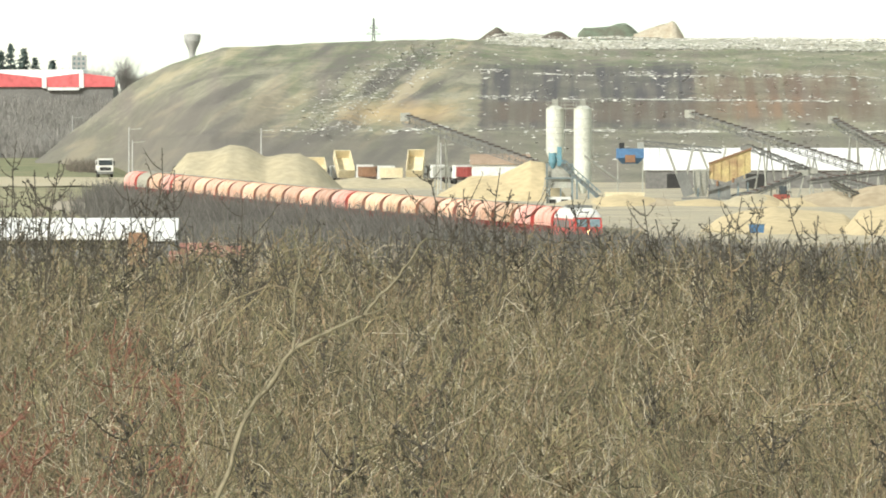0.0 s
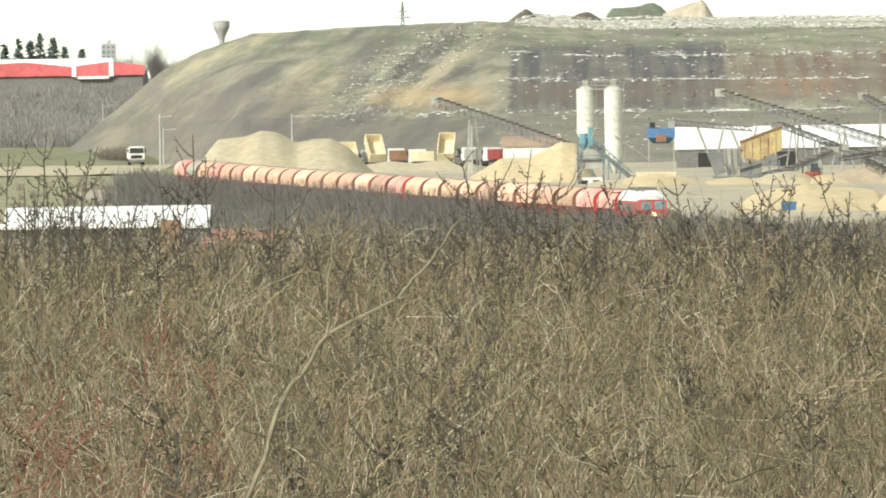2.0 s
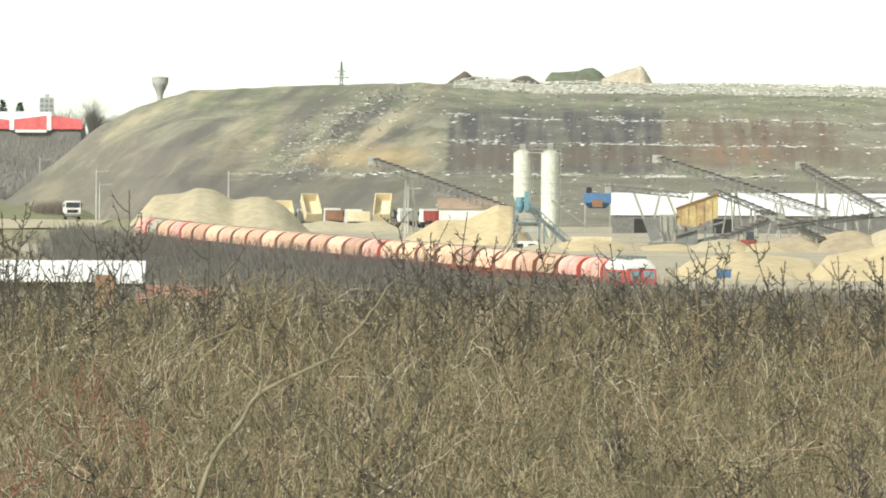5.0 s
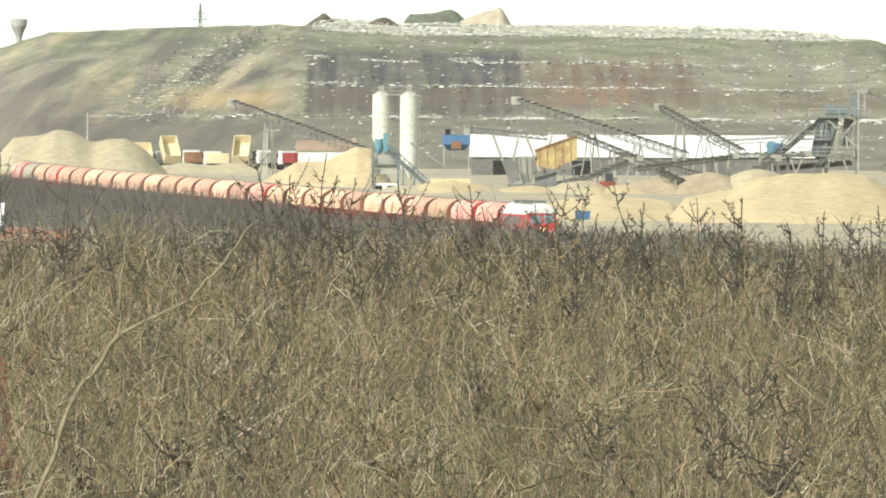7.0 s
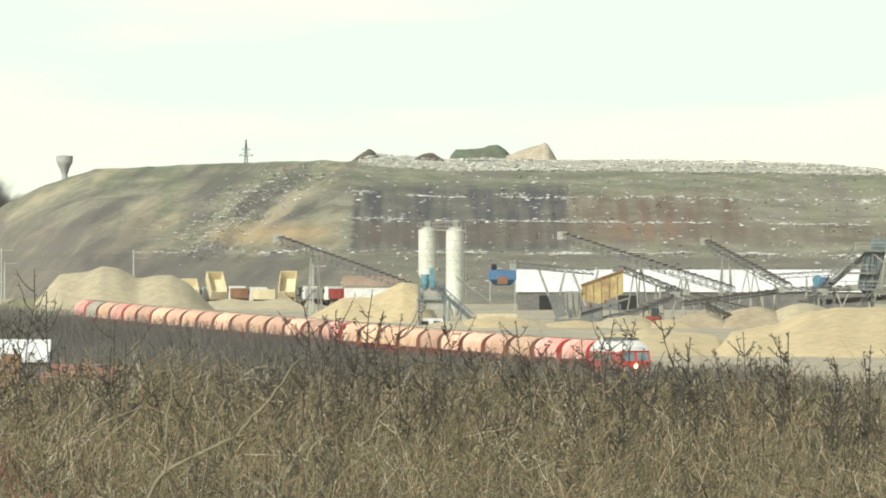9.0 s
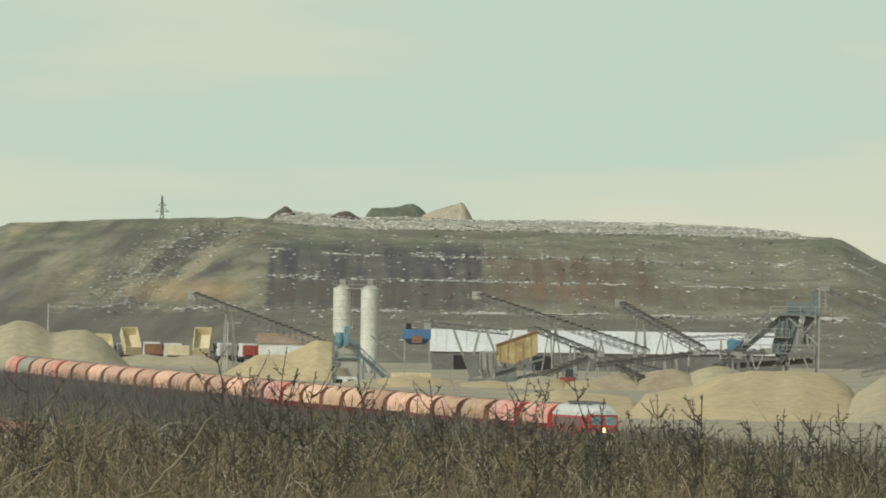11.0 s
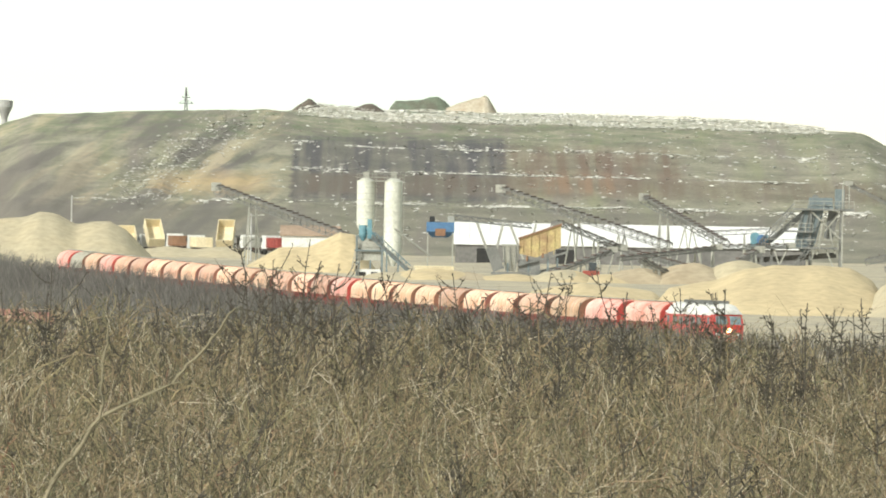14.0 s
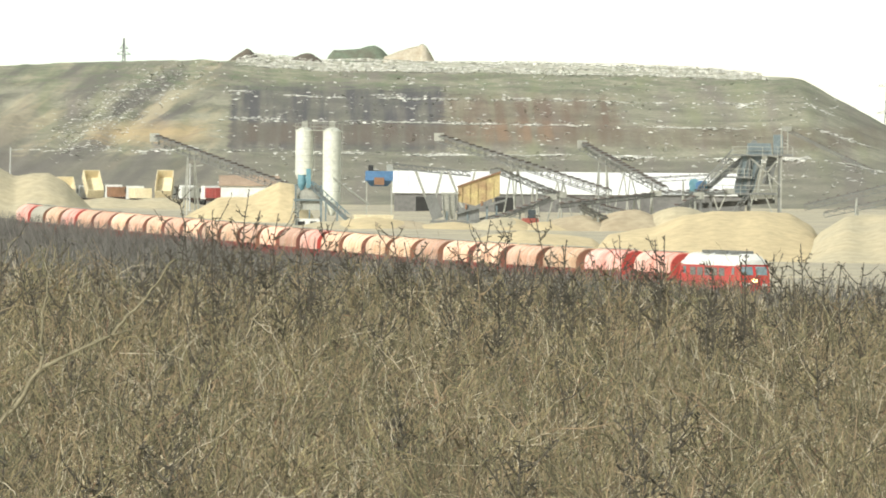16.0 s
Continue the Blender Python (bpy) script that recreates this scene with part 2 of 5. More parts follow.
def tubes(points, radii, sides=3):
    """Many bent tapering stems in one mesh. points: N x K x 3; radii: N x K."""
    n, k, _ = points.shape
    d = np.diff(points, axis=1)
    d = np.concatenate([d, d[:, -1:]], 1)
    d /= np.linalg.norm(d, axis=2, keepdims=True) + 1e-9
    side = np.cross(d, np.array([0.31, 0.93, 0.17]))
    side /= np.linalg.norm(side, axis=2, keepdims=True) + 1e-9
    other = np.cross(d, side)
    w = 2 * np.pi * np.arange(sides) / sides
    v = points[:, :, None] + radii[:, :, None, None] * (np.cos(w)[:, None] * side[:, :, None] + np.sin(w)[:, None] * other[:, :, None])
    idx = np.arange(n * k * sides).reshape(n, k, sides)
    a, b = idx[:, :-1], idx[:, 1:]
    f = np.stack([a, np.roll(a, -1, 2), np.roll(b, -1, 2), b], -1).reshape(-1, 4)
    return v.reshape(-1, 3), f


def stems_mesh(name, sets, mat):
    """One mesh from several (points, radii) sets."""
    vs, fs, base = [], [], 0
    for points, radii in sets:
        v, f = tubes(np.asarray(points, float), np.asarray(radii, float))
        vs.append(v)
        fs.append(f + base)
        base += len(v)
    v, f = np.concatenate(vs), np.concatenate(fs)
    me = bpy.data.meshes.new(name)
    me.vertices.add(len(v))
    me.vertices.foreach_set("co", v.ravel())
    me.loops.add(f.size)
    me.loops.foreach_set("vertex_index", f.ravel())
    me.polygons.add(len(f))
    me.polygons.foreach_set("loop_start", np.arange(0, f.size, 4))
    me.polygons.foreach_set("loop_total", np.full(len(f), 4))
    me.materials.append(mat)
    me.update(calc_edges=True)
    return me


def sheet(name, xs, ys, height, mat):
    """A ground sheet over a grid."""
    g = Geo()
    for y in ys:
        g.v += [(x, y, height(x, y)) for x in xs]
    w = len(xs)
    g.f = [(j * w + i, j * w + i + 1, (j + 1) * w + i + 1, (j + 1) * w + i) for j in range(len(ys) - 1) for i in range(w - 1)]
    return part(name, g, mat, smooth=True)


def bumps(x, y, size, amount, octaves=3):
    return amount * noise.fractal(Vector((x / size, y / size, 0.37)), 1.0, 2.0, octaves)

# ---- the land ----
def lerp(v, table):
    for (a, p), (b, q) in zip(table, table[1:]):
        if v <= b:
            return p + (q - p) * max(0.0, (v - a) / (b - a))
    return table[-1][1]


PROFILE = [(-4900, 22), (-60, 21), (0, 20.9), (30, 19.9), (140, 19.0), (260, 14.0), (600, 5.0), (1200, 0.0), (1700, -0.6), (3900, -0.4), (4300, 1.5), (4700, 4.5), (4985, 8.0)]


def land(x, y):
    z = lerp(y, PROFILE)
    if y > 3700:
        left = min(1.0, max(0.0, (-25 - x) / 40))
        z = -0.4 + (z + 0.4) * (0.55 + 0.45 * left)
    return z + (bumps(x, y, 60, 0.35) if 300 < y < 3900 else 0)


ys = [-4900, -1500, -300, -60] + list(range(0, 300, 10)) + list(range(300, 1700, 40)) + list(range(1700, 3000, 20)) + list(range(3000, 4985, 45)) + [4985]
xs = [-4900, -2000, -700, -300, -200] + list(range(-150, 151, 5)) + [200, 300, 700, 2000, 4900]
ground = tagged(sheet("ground", xs, ys, land, EARTH), "dry brown winter ground from the hillside to the plain", "ground", kind="structure")
field = tagged(sheet("green_field", [-104.40 + i * 2.5 for i in range(16)], [3470 + 20 * j for j in range(16)], lambda x, y: -0.8 + min(1.0, max(0.0, (-66.42 - x) / 8)) * (1.52 + (y - 3470) * 0.0052 + bumps(x, y, 30, 0.2)), GRASS), "strip of young green grass beside the yard", "field", kind="structure")

def meadow_height(x, y):
    return -0.25 + max(0.0, y - 2900) * 0.0021 + bumps(x, y, 25, 0.2)


meadow = tagged(sheet("meadow", [-118.50 + i * 3 for i in range(22)], [2380 + 30 * j for j in range(38)], meadow_height, material("patchy_meadow", (0.20, 0.205, 0.11), scale=0.1, fine=0.8, second=(0.33, 0.285, 0.175), amount=0.95)), "patchy green and straw meadow beside the railway", "meadow", kind="structure")
road = tagged(sheet("field_road", [-100.62 + i * 1.0 for i in range(37)], [3300, 3320, 3340, 3360, 3380, 3405, 3420, 3440, 3460, 3478], lambda x, y: meadow_height(x, y) + 0.07 + 0.2 * max(0.0, noise.noise(Vector((x / 5, y / 14, 2.0)))), GRAVEL), "pale sandy track along the field edge", "road", kind="structure")

# ---- railway ----
RUN = (-0.00954, 0.21437, -1.79122, 7.08517, -24.07217, 35.07415)
ARC_STEP, ARC_FROM = 4.0, -640.0
TRACK = []
_y = None


def track_x(s):
    k = max(-0.75, min(9.2, s / 100))
    x = sum(c * k ** (5 - i) for i, c in enumerate(RUN))
    slope = sum(c * (5 - i) * k ** (4 - i) for i, c in enumerate(RUN[:5]))
    return x + slope * (s / 100 - k)


for i in range(420):
    TRACK.append([track_x(ARC_FROM + i * ARC_STEP), 0.0])
for i in range(161, 420):
    dx = TRACK[i][0] - TRACK[i - 1][0]
    TRACK[i][1] = (TRACK[i - 1][1] if i > 161 else 2100.0 + 1.0 * ARC_STEP * 0.97) + math.sqrt(max(1.0, ARC_STEP ** 2 - dx ** 2))
TRACK[160][1] = 2100.0
for i in range(159, -1, -1):
    dx = TRACK[i][0] - TRACK[i + 1][0]
    TRACK[i][1] = TRACK[i + 1][1] - math.sqrt(max(1.0, ARC_STEP ** 2 - dx ** 2))


def rail_z(s):
    return 0.55 + max(0.0, s - 150) * 0.0009


def on_track(s):
    """A place on the line, s metres behind the mark that the locomotive passes at 14.5 s."""
    k = min(len(TRACK) - 2.001, max(0.0, (s - ARC_FROM) / ARC_STEP))
    i = int(k)
    a, b = TRACK[i], TRACK[i + 1]
    return Vector((a[0] + (b[0] - a[0]) * (k - i), a[1] + (b[1] - a[1]) * (k - i), rail_z(s)))


def carriage(s, wheelbase):
    """The pose of a vehicle whose middle is at s: it heads along the line."""
    a, b = on_track(s + wheelbase / 2), on_track(s - wheelbase / 2)
    d = b - a
    return Matrix.Translation((a + b) / 2) @ Matrix.Rotation(math.atan2(d.y, d.x), 4, "Z")


def strip(s0, s1, step, outline):
    """An outline of (across, height above rail) swept along the line."""
    g = Geo()
    n = len(outline)
    count = int((s1 - s0) / step)
    for i in range(count + 1):
        s = s0 + i * step
        p, q = on_track(s), on_track(s + 1)
        d = (p - q).normalized()
        across = Vector((d.y, -d.x, 0))
        g.v += [tuple(p + across * u + Vector((0, 0, h))) for u, h in outline]
    for i in range(count):
        for j in range(n - 1):
            a = i * n + j
            g.f.append((a, a + 1, a + n + 1, a + n))
    return g



def yard_height(x, y):
    line = min(TRACK, key=lambda p: abs(p[0] - x))[1]
    edge = max(line + 16, 2120 if x > 8 else 2700)
    drop = min(1.0, max(0.0, (y - edge) / 30)) * min(1.0, max(0.0, (3500 - y) / 30)) * min(1.0, max(0.0, (x + 60) / 4))
    return -1.5 + drop * (1.65 + bumps(x, y, 12, 0.22))


yard = tagged(sheet("gravel_yard", [x * 3 - 62 for x in range(58)], list(range(2090, 3530, 15)), yard_height, YARD), "pale gravel yard strewn with sand and wheel tracks", "yard", kind="structure")

trackbed = thing("railway_track", pose(0, 0, 0), "single railway track on a low ballast bank", "railway", kind="structure")
part("ballast", strip(-420, 868, 8, [(-4.5, -1.6), (-1.9, -0.2), (1.9, -0.2), (4.5, -1.6)]), BALLAST, trackbed)
for off in (-0.75, 0.75):
    part("rail", strip(-420, 868, 8, [(off - 0.04, -0.2), (off - 0.03, 0.0), (off + 0.03, 0.0), (off + 0.04, -0.2)]), RAIL, trackbed)

# ---- train ----
def arch(half, spring, top, low, n=9):
    """Cross-section with upright sides and a round roof."""
    pts = [(-half, low)] + [(-half * math.cos(math.pi * i / n), spring + (top - spring) * math.sin(math.pi * i / n)) for i in range(n + 1)] + [(half, low)]
    return pts


def bogie(parent, x):
    b = part("bogie", Geo().box((-1.5, -1.1, 0.45), (1.5, -0.95, 0.8)).box((-1.5, 0.95, 0.45), (1.5, 1.1, 0.8)).box((-0.3, -1.1, 0.5), (0.3, 1.1, 0.85)), UNDER, parent, at=pose(x, 0, 0))
    for wx in (-0.9, 0.9):
        for wy in (-0.75, 0.75):
            part("wheel", Geo().tube((wx, wy - 0.06, 0.46), (wx, wy + 0.06, 0.46), 0.46, n=14), RAIL, b)
    return b


def hopper_wagon(paint, ends, label):
    w = thing("hopper_wagon", pose(0, 0, 0), label, "wagon", "wagons of the train")
    part("tank", Geo().prism(arch(1.5, 3.0, 4.25, 2.35, 12), -7.95, 7.95), paint, w, smooth=False)
    for x in (-8.25, 7.95):
        part("end_wall", Geo().prism(arch(1.47, 2.95, 4.18, 1.3, 12), x, x + 0.3), ends, w, "darker end wall")
    part("side_sill", Geo().box((-7.95, -1.42, 2.05), (7.95, 1.42, 2.35)), WAGON_RED, w)
    for x in (-6.3, -2.1, 2.1, 6.3):
        g = Geo().box((x - 0.6, -0.6, 0.75), (x + 0.6, 0.6, 2.05))
        b = len(g.v)
        for k in range(4, 8):
            v = g.v[k]
            g.v[k] = (x + (v[0] - x) * 3.2, v[1] * 2.2, v[2])
        part("discharge_hopper", g, WAGON_RED, w)
    for x in [-7.7 + 1.1 * i for i in range(15)]:
        for y in (-1.45, 1.45):
            part("side_post", Geo().box((x - 0.06, y - 0.06, 1.25), (x + 0.06, y + 0.06, 2.4)), WAGON_RED, w)
    for x in (-5.3, -2.65, 0, 2.65, 5.3):
        part("roof_rib", Geo().prism([(y * 1.012, z + 0.035) for y, z in arch(1.5, 3.0, 4.25, 2.5, 12)], x - 0.05, x + 0.05), paint, w)
    part("roof_walkway", Geo().box((-7.8, -0.28, 4.3), (7.8, 0.28, 4.36)), STEEL_PALE, w)
    part("underframe", Geo().box((-9.4, -1.2, 0.95), (9.4, -0.95, 1.25)).box((-9.4, 0.95, 0.95), (9.4, 1.2, 1.25)).box((-9.4, -1.2, 0.9), (-9.1, 1.2, 1.25)).box((9.1, -1.2, 0.9), (9.4, 1.2, 1.25)), UNDER, w)
    for x in (-9.4, 9.4):
        for y in (-0.87, 0.87):
            part("buffer", Geo().tube((x, y, 1.05), (x + math.copysign(0.52, x), y, 1.05), 0.16, 0.22, n=10), UNDER, w)
    bogie(w, -7.2)
    bogie(w, 7.2)
    return w


def locomotive():
    w = thing("diesel_locomotive", pose(0, 0, 0), "red diesel locomotive with a pale roof and one lit headlamp", "locomotive")
    side = [(-1.45, 1.0), (-1.48, 3.25), (1.48, 3.25), (1.45, 1.0)]
    part("body", Geo().prism(side, -9.6, 8.2), LOCO_RED, w)
    roof = [(-1.48, 3.25), (-1.38, 3.6), (-0.95, 4.15), (-0.4, 4.36), (0.4, 4.36), (0.95, 4.15), (1.38, 3.6), (1.48, 3.25)]
    part("roof", Geo().prism(roof, -9.6, 8.2), LOCO_ROOF, w, "pale grey rounded roof")
    for sgn, base in ((1, 8.2), (-1, -9.6)):
        g = Geo()
        g.v = [(base, -1.48, 0.95), (base, 1.48, 0.95), (base, 1.48, 3.35), (base, -1.48, 3.35),
               (base + sgn * 1.25, -1.4, 0.95), (base + sgn * 1.25, 1.4, 0.95), (base + sgn * 1.3, 1.42, 2.3), (base + sgn * 1.3, -1.42, 2.3),
               (base + sgn * 0.85, -1.36, 3.4), (base + sgn * 0.85, 1.36, 3.4)]
        g.f = [(0, 1, 5, 4), (4, 5, 6, 7), (7, 6, 9, 8), (8, 9, 2, 3), (1, 2, 9, 6, 5), (0, 4, 7, 8, 3), (0, 3, 2, 1)]
        part("cab_front", g, LOCO_RED, w)
        g = Geo()
        g.v = [(base, y, z) for y, z in roof] + [(base + sgn * 0.98, y * 0.93, 3.40 + (z - 3.25) * 0.35) for y, z in roof]
        n = len(roof)
        g.f = [(i, (i + 1) % n, n + (i + 1) % n, n + i) for i in range(n)] + [tuple(range(n)), tuple(range(n, 2 * n))]
        part("cab_roof", g, LOCO_ROOF, w, "pale sloping roof over the cab")
        for y in (-0.68, 0.68):
            g = Geo()
            g.v = [(base + sgn * (1.3 - 0.45 * k + 0.03), y + d, 2.3 + 1.1 * k) for k in (0.12, 0.84) for d in (-0.54, 0.54)]
            g.v += [(x - sgn * 0.05, yy, zz) for x, yy, zz in g.v]
            g.f = [(0, 1, 3, 2), (6, 7, 5, 4), (0, 2, 6, 4), (1, 5, 7, 3), (2, 3, 7, 6), (0, 4, 5, 1)]
            part("windscreen", g, GLASS, w, "pale reflecting windscreen")
        part("number_panel", Geo().box((base + sgn * 1.28 - 0.02, -1.2, 1.42), (base + sgn * 1.28 + 0.04, -0.35, 1.68)), WHITE_SHEET, w, "white panel below the windscreen")
        part("number_panel", Geo().box((base + sgn * 1.28 - 0.02, 0.7, 1.42), (base + sgn * 1.28 + 0.04, 1.2, 1.62)), WHITE_SHEET, w, "white panel below the windscreen")
        for y, on in ((-0.85, False), (0.0, True), (0.85, False)):
            g = Geo().tube((base + sgn * 1.2, y, 1.92 if on else 1.5), (base + sgn * 1.42, y, 1.92 if on else 1.5), 0.21 if on else 0.13, n=14)
            part("headlamp", g, LAMP_ON if on and sgn > 0 else LAMP_OFF, w, "lit yellow headlamp" if on and sgn > 0 else "")
        part("buffer_beam", Geo().box((base + sgn * 1.15 - 0.2, -1.4, 0.75), (base + sgn * 1.15 + 0.2, 1.4, 1.2)), LOCO_RED, w)
        for y in (-0.87, 0.87):
            part("buffer", Geo().tube((base + sgn * 1.3, y, 1.05), (base + sgn * 1.85, y, 1.05), 0.17, 0.25, n=12), UNDER, w)
    for x, dy in ((7.4, 1.47), (-8.8, 1.47)):
        for y in (-dy, dy):
            part("cab_window", Geo().box((x - 0.4, y - 0.03, 2.45), (x + 0.4, y + 0.03, 3.1)), GLASS, w)
            part("cab_door", Geo().box((x - 1.4, y - 0.025, 1.15), (x - 0.65, y + 0.025, 3.1)), LOCO_RED, w)
    for x in (-6, -3.6, -1.2, 1.2, 3.6):
        for y in (-1.48, 1.48):
            part("side_grille", Geo().box((x - 0.9, y - 0.04, 2.3), (x + 0.9, y + 0.04, 3.05)), STEEL, w)
    for x0, x1 in ((3.6, 6.4), (-1.5, 2.4), (-5.6, -3.0)):
        g = Geo().box((x0, -0.75, 4.34), (x1, 0.75, 4.56))
        for k in range(5):
            xx = x0 + (x1 - x0) * (k + 0.5) / 5
            g.box((xx - 0.08, -0.8, 4.56), (xx + 0.08, 0.8, 4.62))
        part("roof_vent", g, STEEL, w, "dark roof vent")
    part("fuel_tank", Geo().box((-2.6, -1.35, 0.35), (2.6, 1.35, 1.0), 1.03), UNDER, w)
    for x in (-6.0, 6.0):
        bogie(w, x)
    return w


loco = locomotive()
SPEED = 14.8
wagons = []
first = hopper_wagon(WAGON, WAGON_BROWN, "faded salmon-red hopper wagon with rounded roof and brown ends")
dark = hopper_wagon(WAGON_GREY, WAGON_BROWN, "weathered grey hopper wagon with rounded roof")
bright = hopper_wagon(WAGON_PINK, WAGON_END, "chalky red hopper wagon with rounded roof and bright red ends")
for i in range(28):
    if i == 26:
        wagons.append(dark)
    elif i in (27, 0, 1, 11, 24):
        wagons.append(bright if i == 27 else copy_thing(bright, pose(0, 0, 0)))
    else:
        wagons.append(first if i == 2 else copy_thing(first, pose(0, 0, 0)))

# ---- landfill ----
TOP = [(-70, 14.73), (-78.62, 8.72), (-71.22, 14.73), (-64.75, 17.97), (-56.42, 20.65), (-37.00, 21.57), (-18.50, 22.13), (-12.03, 21.57), (0.00, 20.65), (41.62, 20.37), (69.38, 19.73), (79.73, 20.09), (92.22, 13.53), (101.75, 8.07), (106.38, 6.13), (130, 0)]
TOP[0] = (-88.80, 1.0)


def landfill_height(x, y):
    top = lerp(x, TOP)
    toe = lerp(x, [(-72.00, 3665), (-55.80, 3480), (200, 3480)])
    f = (y - toe) / (3720 - toe)
    if f < 0:
        return -0.6
    bank = min(1.0, max(0.0, (x - -15.72) / 6)) * min(1.0, max(0.0, (78.62 - x) / 12))
    top += bank * min(1.7, max(0.0, (y - 3722) * 0.034))
    # three benches break the face
    stair = lerp(f, [(0, 0), (0.34, 0.37), (0.41, 0.38), (0.56, 0.60), (0.62, 0.61), (0.78, 0.785), (0.83, 0.795), (1.0, 1.0), (3, 1.0)])
    z = -0.3 + (top + 0.3) * stair
    rough = min(1.0, f * 4) * (0.5 if x < -13.69 else 0.6)
    west = min(1.0, max(0.0, (-13.69 - x) / 8)) * min(1.0, f * 3) * min(1.0, max(0.12, (1.0 - f) * 2.2))
    z += west * (bumps(x - (y - 3480) * 0.10, y * 0.05, 3.2, 0.75) - 0.2)
    return z + bumps(x, y, 9, 0.5) * rough + bumps(x, y * 0.3, 3.0, 0.25) * rough


def landfill_material():
    m = material("landfill_soil", (0.335, 0.315, 0.238), scale=0.11, fine=1.3, second=(0.175, 0.172, 0.128), amount=0.95, bump=0.9, dark=0.5)
    nt = m.node_tree
    n, l = nt.nodes, nt.links
    b = n["Principled BSDF"]
    base = b.inputs["Base Color"].links[0].from_socket
    tc = n.new("ShaderNodeTexCoord")
    sep = n.new("ShaderNodeSeparateXYZ")
    l.new(tc.outputs["Object"], sep.inputs[0])
    wob = n.new("ShaderNodeTexNoise")
    wob.inputs["Scale"].default_value, wob.inputs["Detail"].default_value = 0.35, 4
    l.new(tc.outputs["Object"], wob.inputs["Vector"])

    def math_node(op, a, c=None, clamp=False):
        k = n.new("ShaderNodeMath")
        k.operation, k.use_clamp = op, clamp
        for i, v in enumerate((a, c)):
            if v is None:
                continue
            if isinstance(v, (int, float)):
                k.inputs[i].default_value = v
            else:
                l.new(v, k.inputs[i])
        return k.outputs[0]

    def band(axis, lo, hi, soft, wobble):
        v = math_node("ADD", sep.outputs[axis], math_node("MULTIPLY", math_node("SUBTRACT", wob.outputs[0], 0.5), wobble))
        up = math_node("MULTIPLY", math_node("SUBTRACT", v, lo), 1 / soft, True)
        down = math_node("MULTIPLY", math_node("SUBTRACT", hi, v), 1 / soft, True)
        return math_node("MULTIPLY", up, down)

    def over(under, colour, mask):
        k = n.new("ShaderNodeMix")
        k.data_type = "RGBA"
        k.inputs[7].default_value = (*colour, 1)
        l.new(under, k.inputs[6])
        l.new(mask, k.inputs[0])
        return k.outputs[2]

    streak = n.new("ShaderNodeTexNoise")
    streak.inputs["Scale"].default_value, streak.inputs["Detail"].default_value = 1.0, 3
    mapping = n.new("ShaderNodeMapping")
    mapping.inputs["Scale"].default_value = (0.55, 0.0, 0.10)
    l.new(tc.outputs["Object"], mapping.inputs[0])
    l.new(mapping.outputs[0], streak.inputs["Vector"])
    patch = math_node("MULTIPLY", math_node("SUBTRACT", streak.outputs[0], 0.40), 5.0, True)
    # mixed soils in upright runs over the whole face
    blend = n.new("ShaderNodeTexNoise")
    blend.inputs["Scale"].default_value, blend.inputs["Detail"].default_value = 1.0, 4
    stretch = n.new("ShaderNodeMapping")
    stretch.inputs["Scale"].default_value = (0.22, 0.0, 0.13)
    l.new(tc.outputs["Object"], stretch.inputs[0])
    l.new(stretch.outputs[0], blend.inputs["Vector"])
    base = over(base, (0.19, 0.16, 0.15), math_node("MULTIPLY", math_node("MULTIPLY", math_node("SUBTRACT", blend.outputs[0], 0.52), 7.0, True), 0.6))
    base = over(base, (0.23, 0.24, 0.14), math_node("MULTIPLY", math_node("MULTIPLY", math_node("SUBTRACT", 0.46, blend.outputs[0]), 7.0, True), 0.55))
    # tipped layers climb across the western slope
    along = math_node("ADD", math_node("MULTIPLY", sep.outputs[0], 0.87), math_node("MULTIPLY", sep.outputs[2], 0.49))
    across = math_node("SUBTRACT", math_node("MULTIPLY", sep.outputs[2], 0.87), math_node("MULTIPLY", sep.outputs[0], 0.49))
    layer_at = n.new("ShaderNodeCombineXYZ")
    l.new(math_node("MULTIPLY", along, 0.07), layer_at.inputs[0])
    l.new(math_node("MULTIPLY", across, 0.30), layer_at.inputs[2])
    layers = n.new("ShaderNodeTexNoise")
    layers.inputs["Scale"].default_value, layers.inputs["Detail"].default_value = 1.0, 5
    l.new(layer_at.outputs[0], layers.inputs["Vector"])
    west = band(0, -95.0, -14.5, 2.0, 5.0)
    base = over(base, (0.12, 0.108, 0.10), math_node("MULTIPLY", west, math_node("MULTIPLY", math_node("MULTIPLY", math_node("SUBTRACT", 0.48, layers.outputs[0]), 14.0, True), 0.8)))
    base = over(base, (0.44, 0.37, 0.25), math_node("MULTIPLY", west, math_node("MULTIPLY", math_node("MULTIPLY", math_node("SUBTRACT", layers.outputs[0], 0.54), 14.0, True), 0.6)))
    # dark clay cover on the steep face, in upright runs; ochre seepage; turf on the shoulders
    clay = math_node("MULTIPLY", band(0, -13.94, 21.27, 0.8, 2.5), band(2, 7.21, 18.91, 1.6, 3.0))
    base = over(base, (0.075, 0.070, 0.078), math_node("MULTIPLY", clay, math_node("ADD", math_node("MULTIPLY", patch, 0.42), 0.52)))
    east = math_node("MULTIPLY", band(0, 19.46, 50.68, 4.0, 6.0), band(2, 9.02, 17.53, 2.0, 2.0))
    base = over(base, (0.15, 0.098, 0.072), math_node("MULTIPLY", east, math_node("ADD", math_node("MULTIPLY", patch, 0.55), 0.3)))
    ledge = math_node("MULTIPLY", band(0, -14.40, 94.50, 3.0, 5.0), band(2, 8.54, 12.73, 1.0, 1.6))
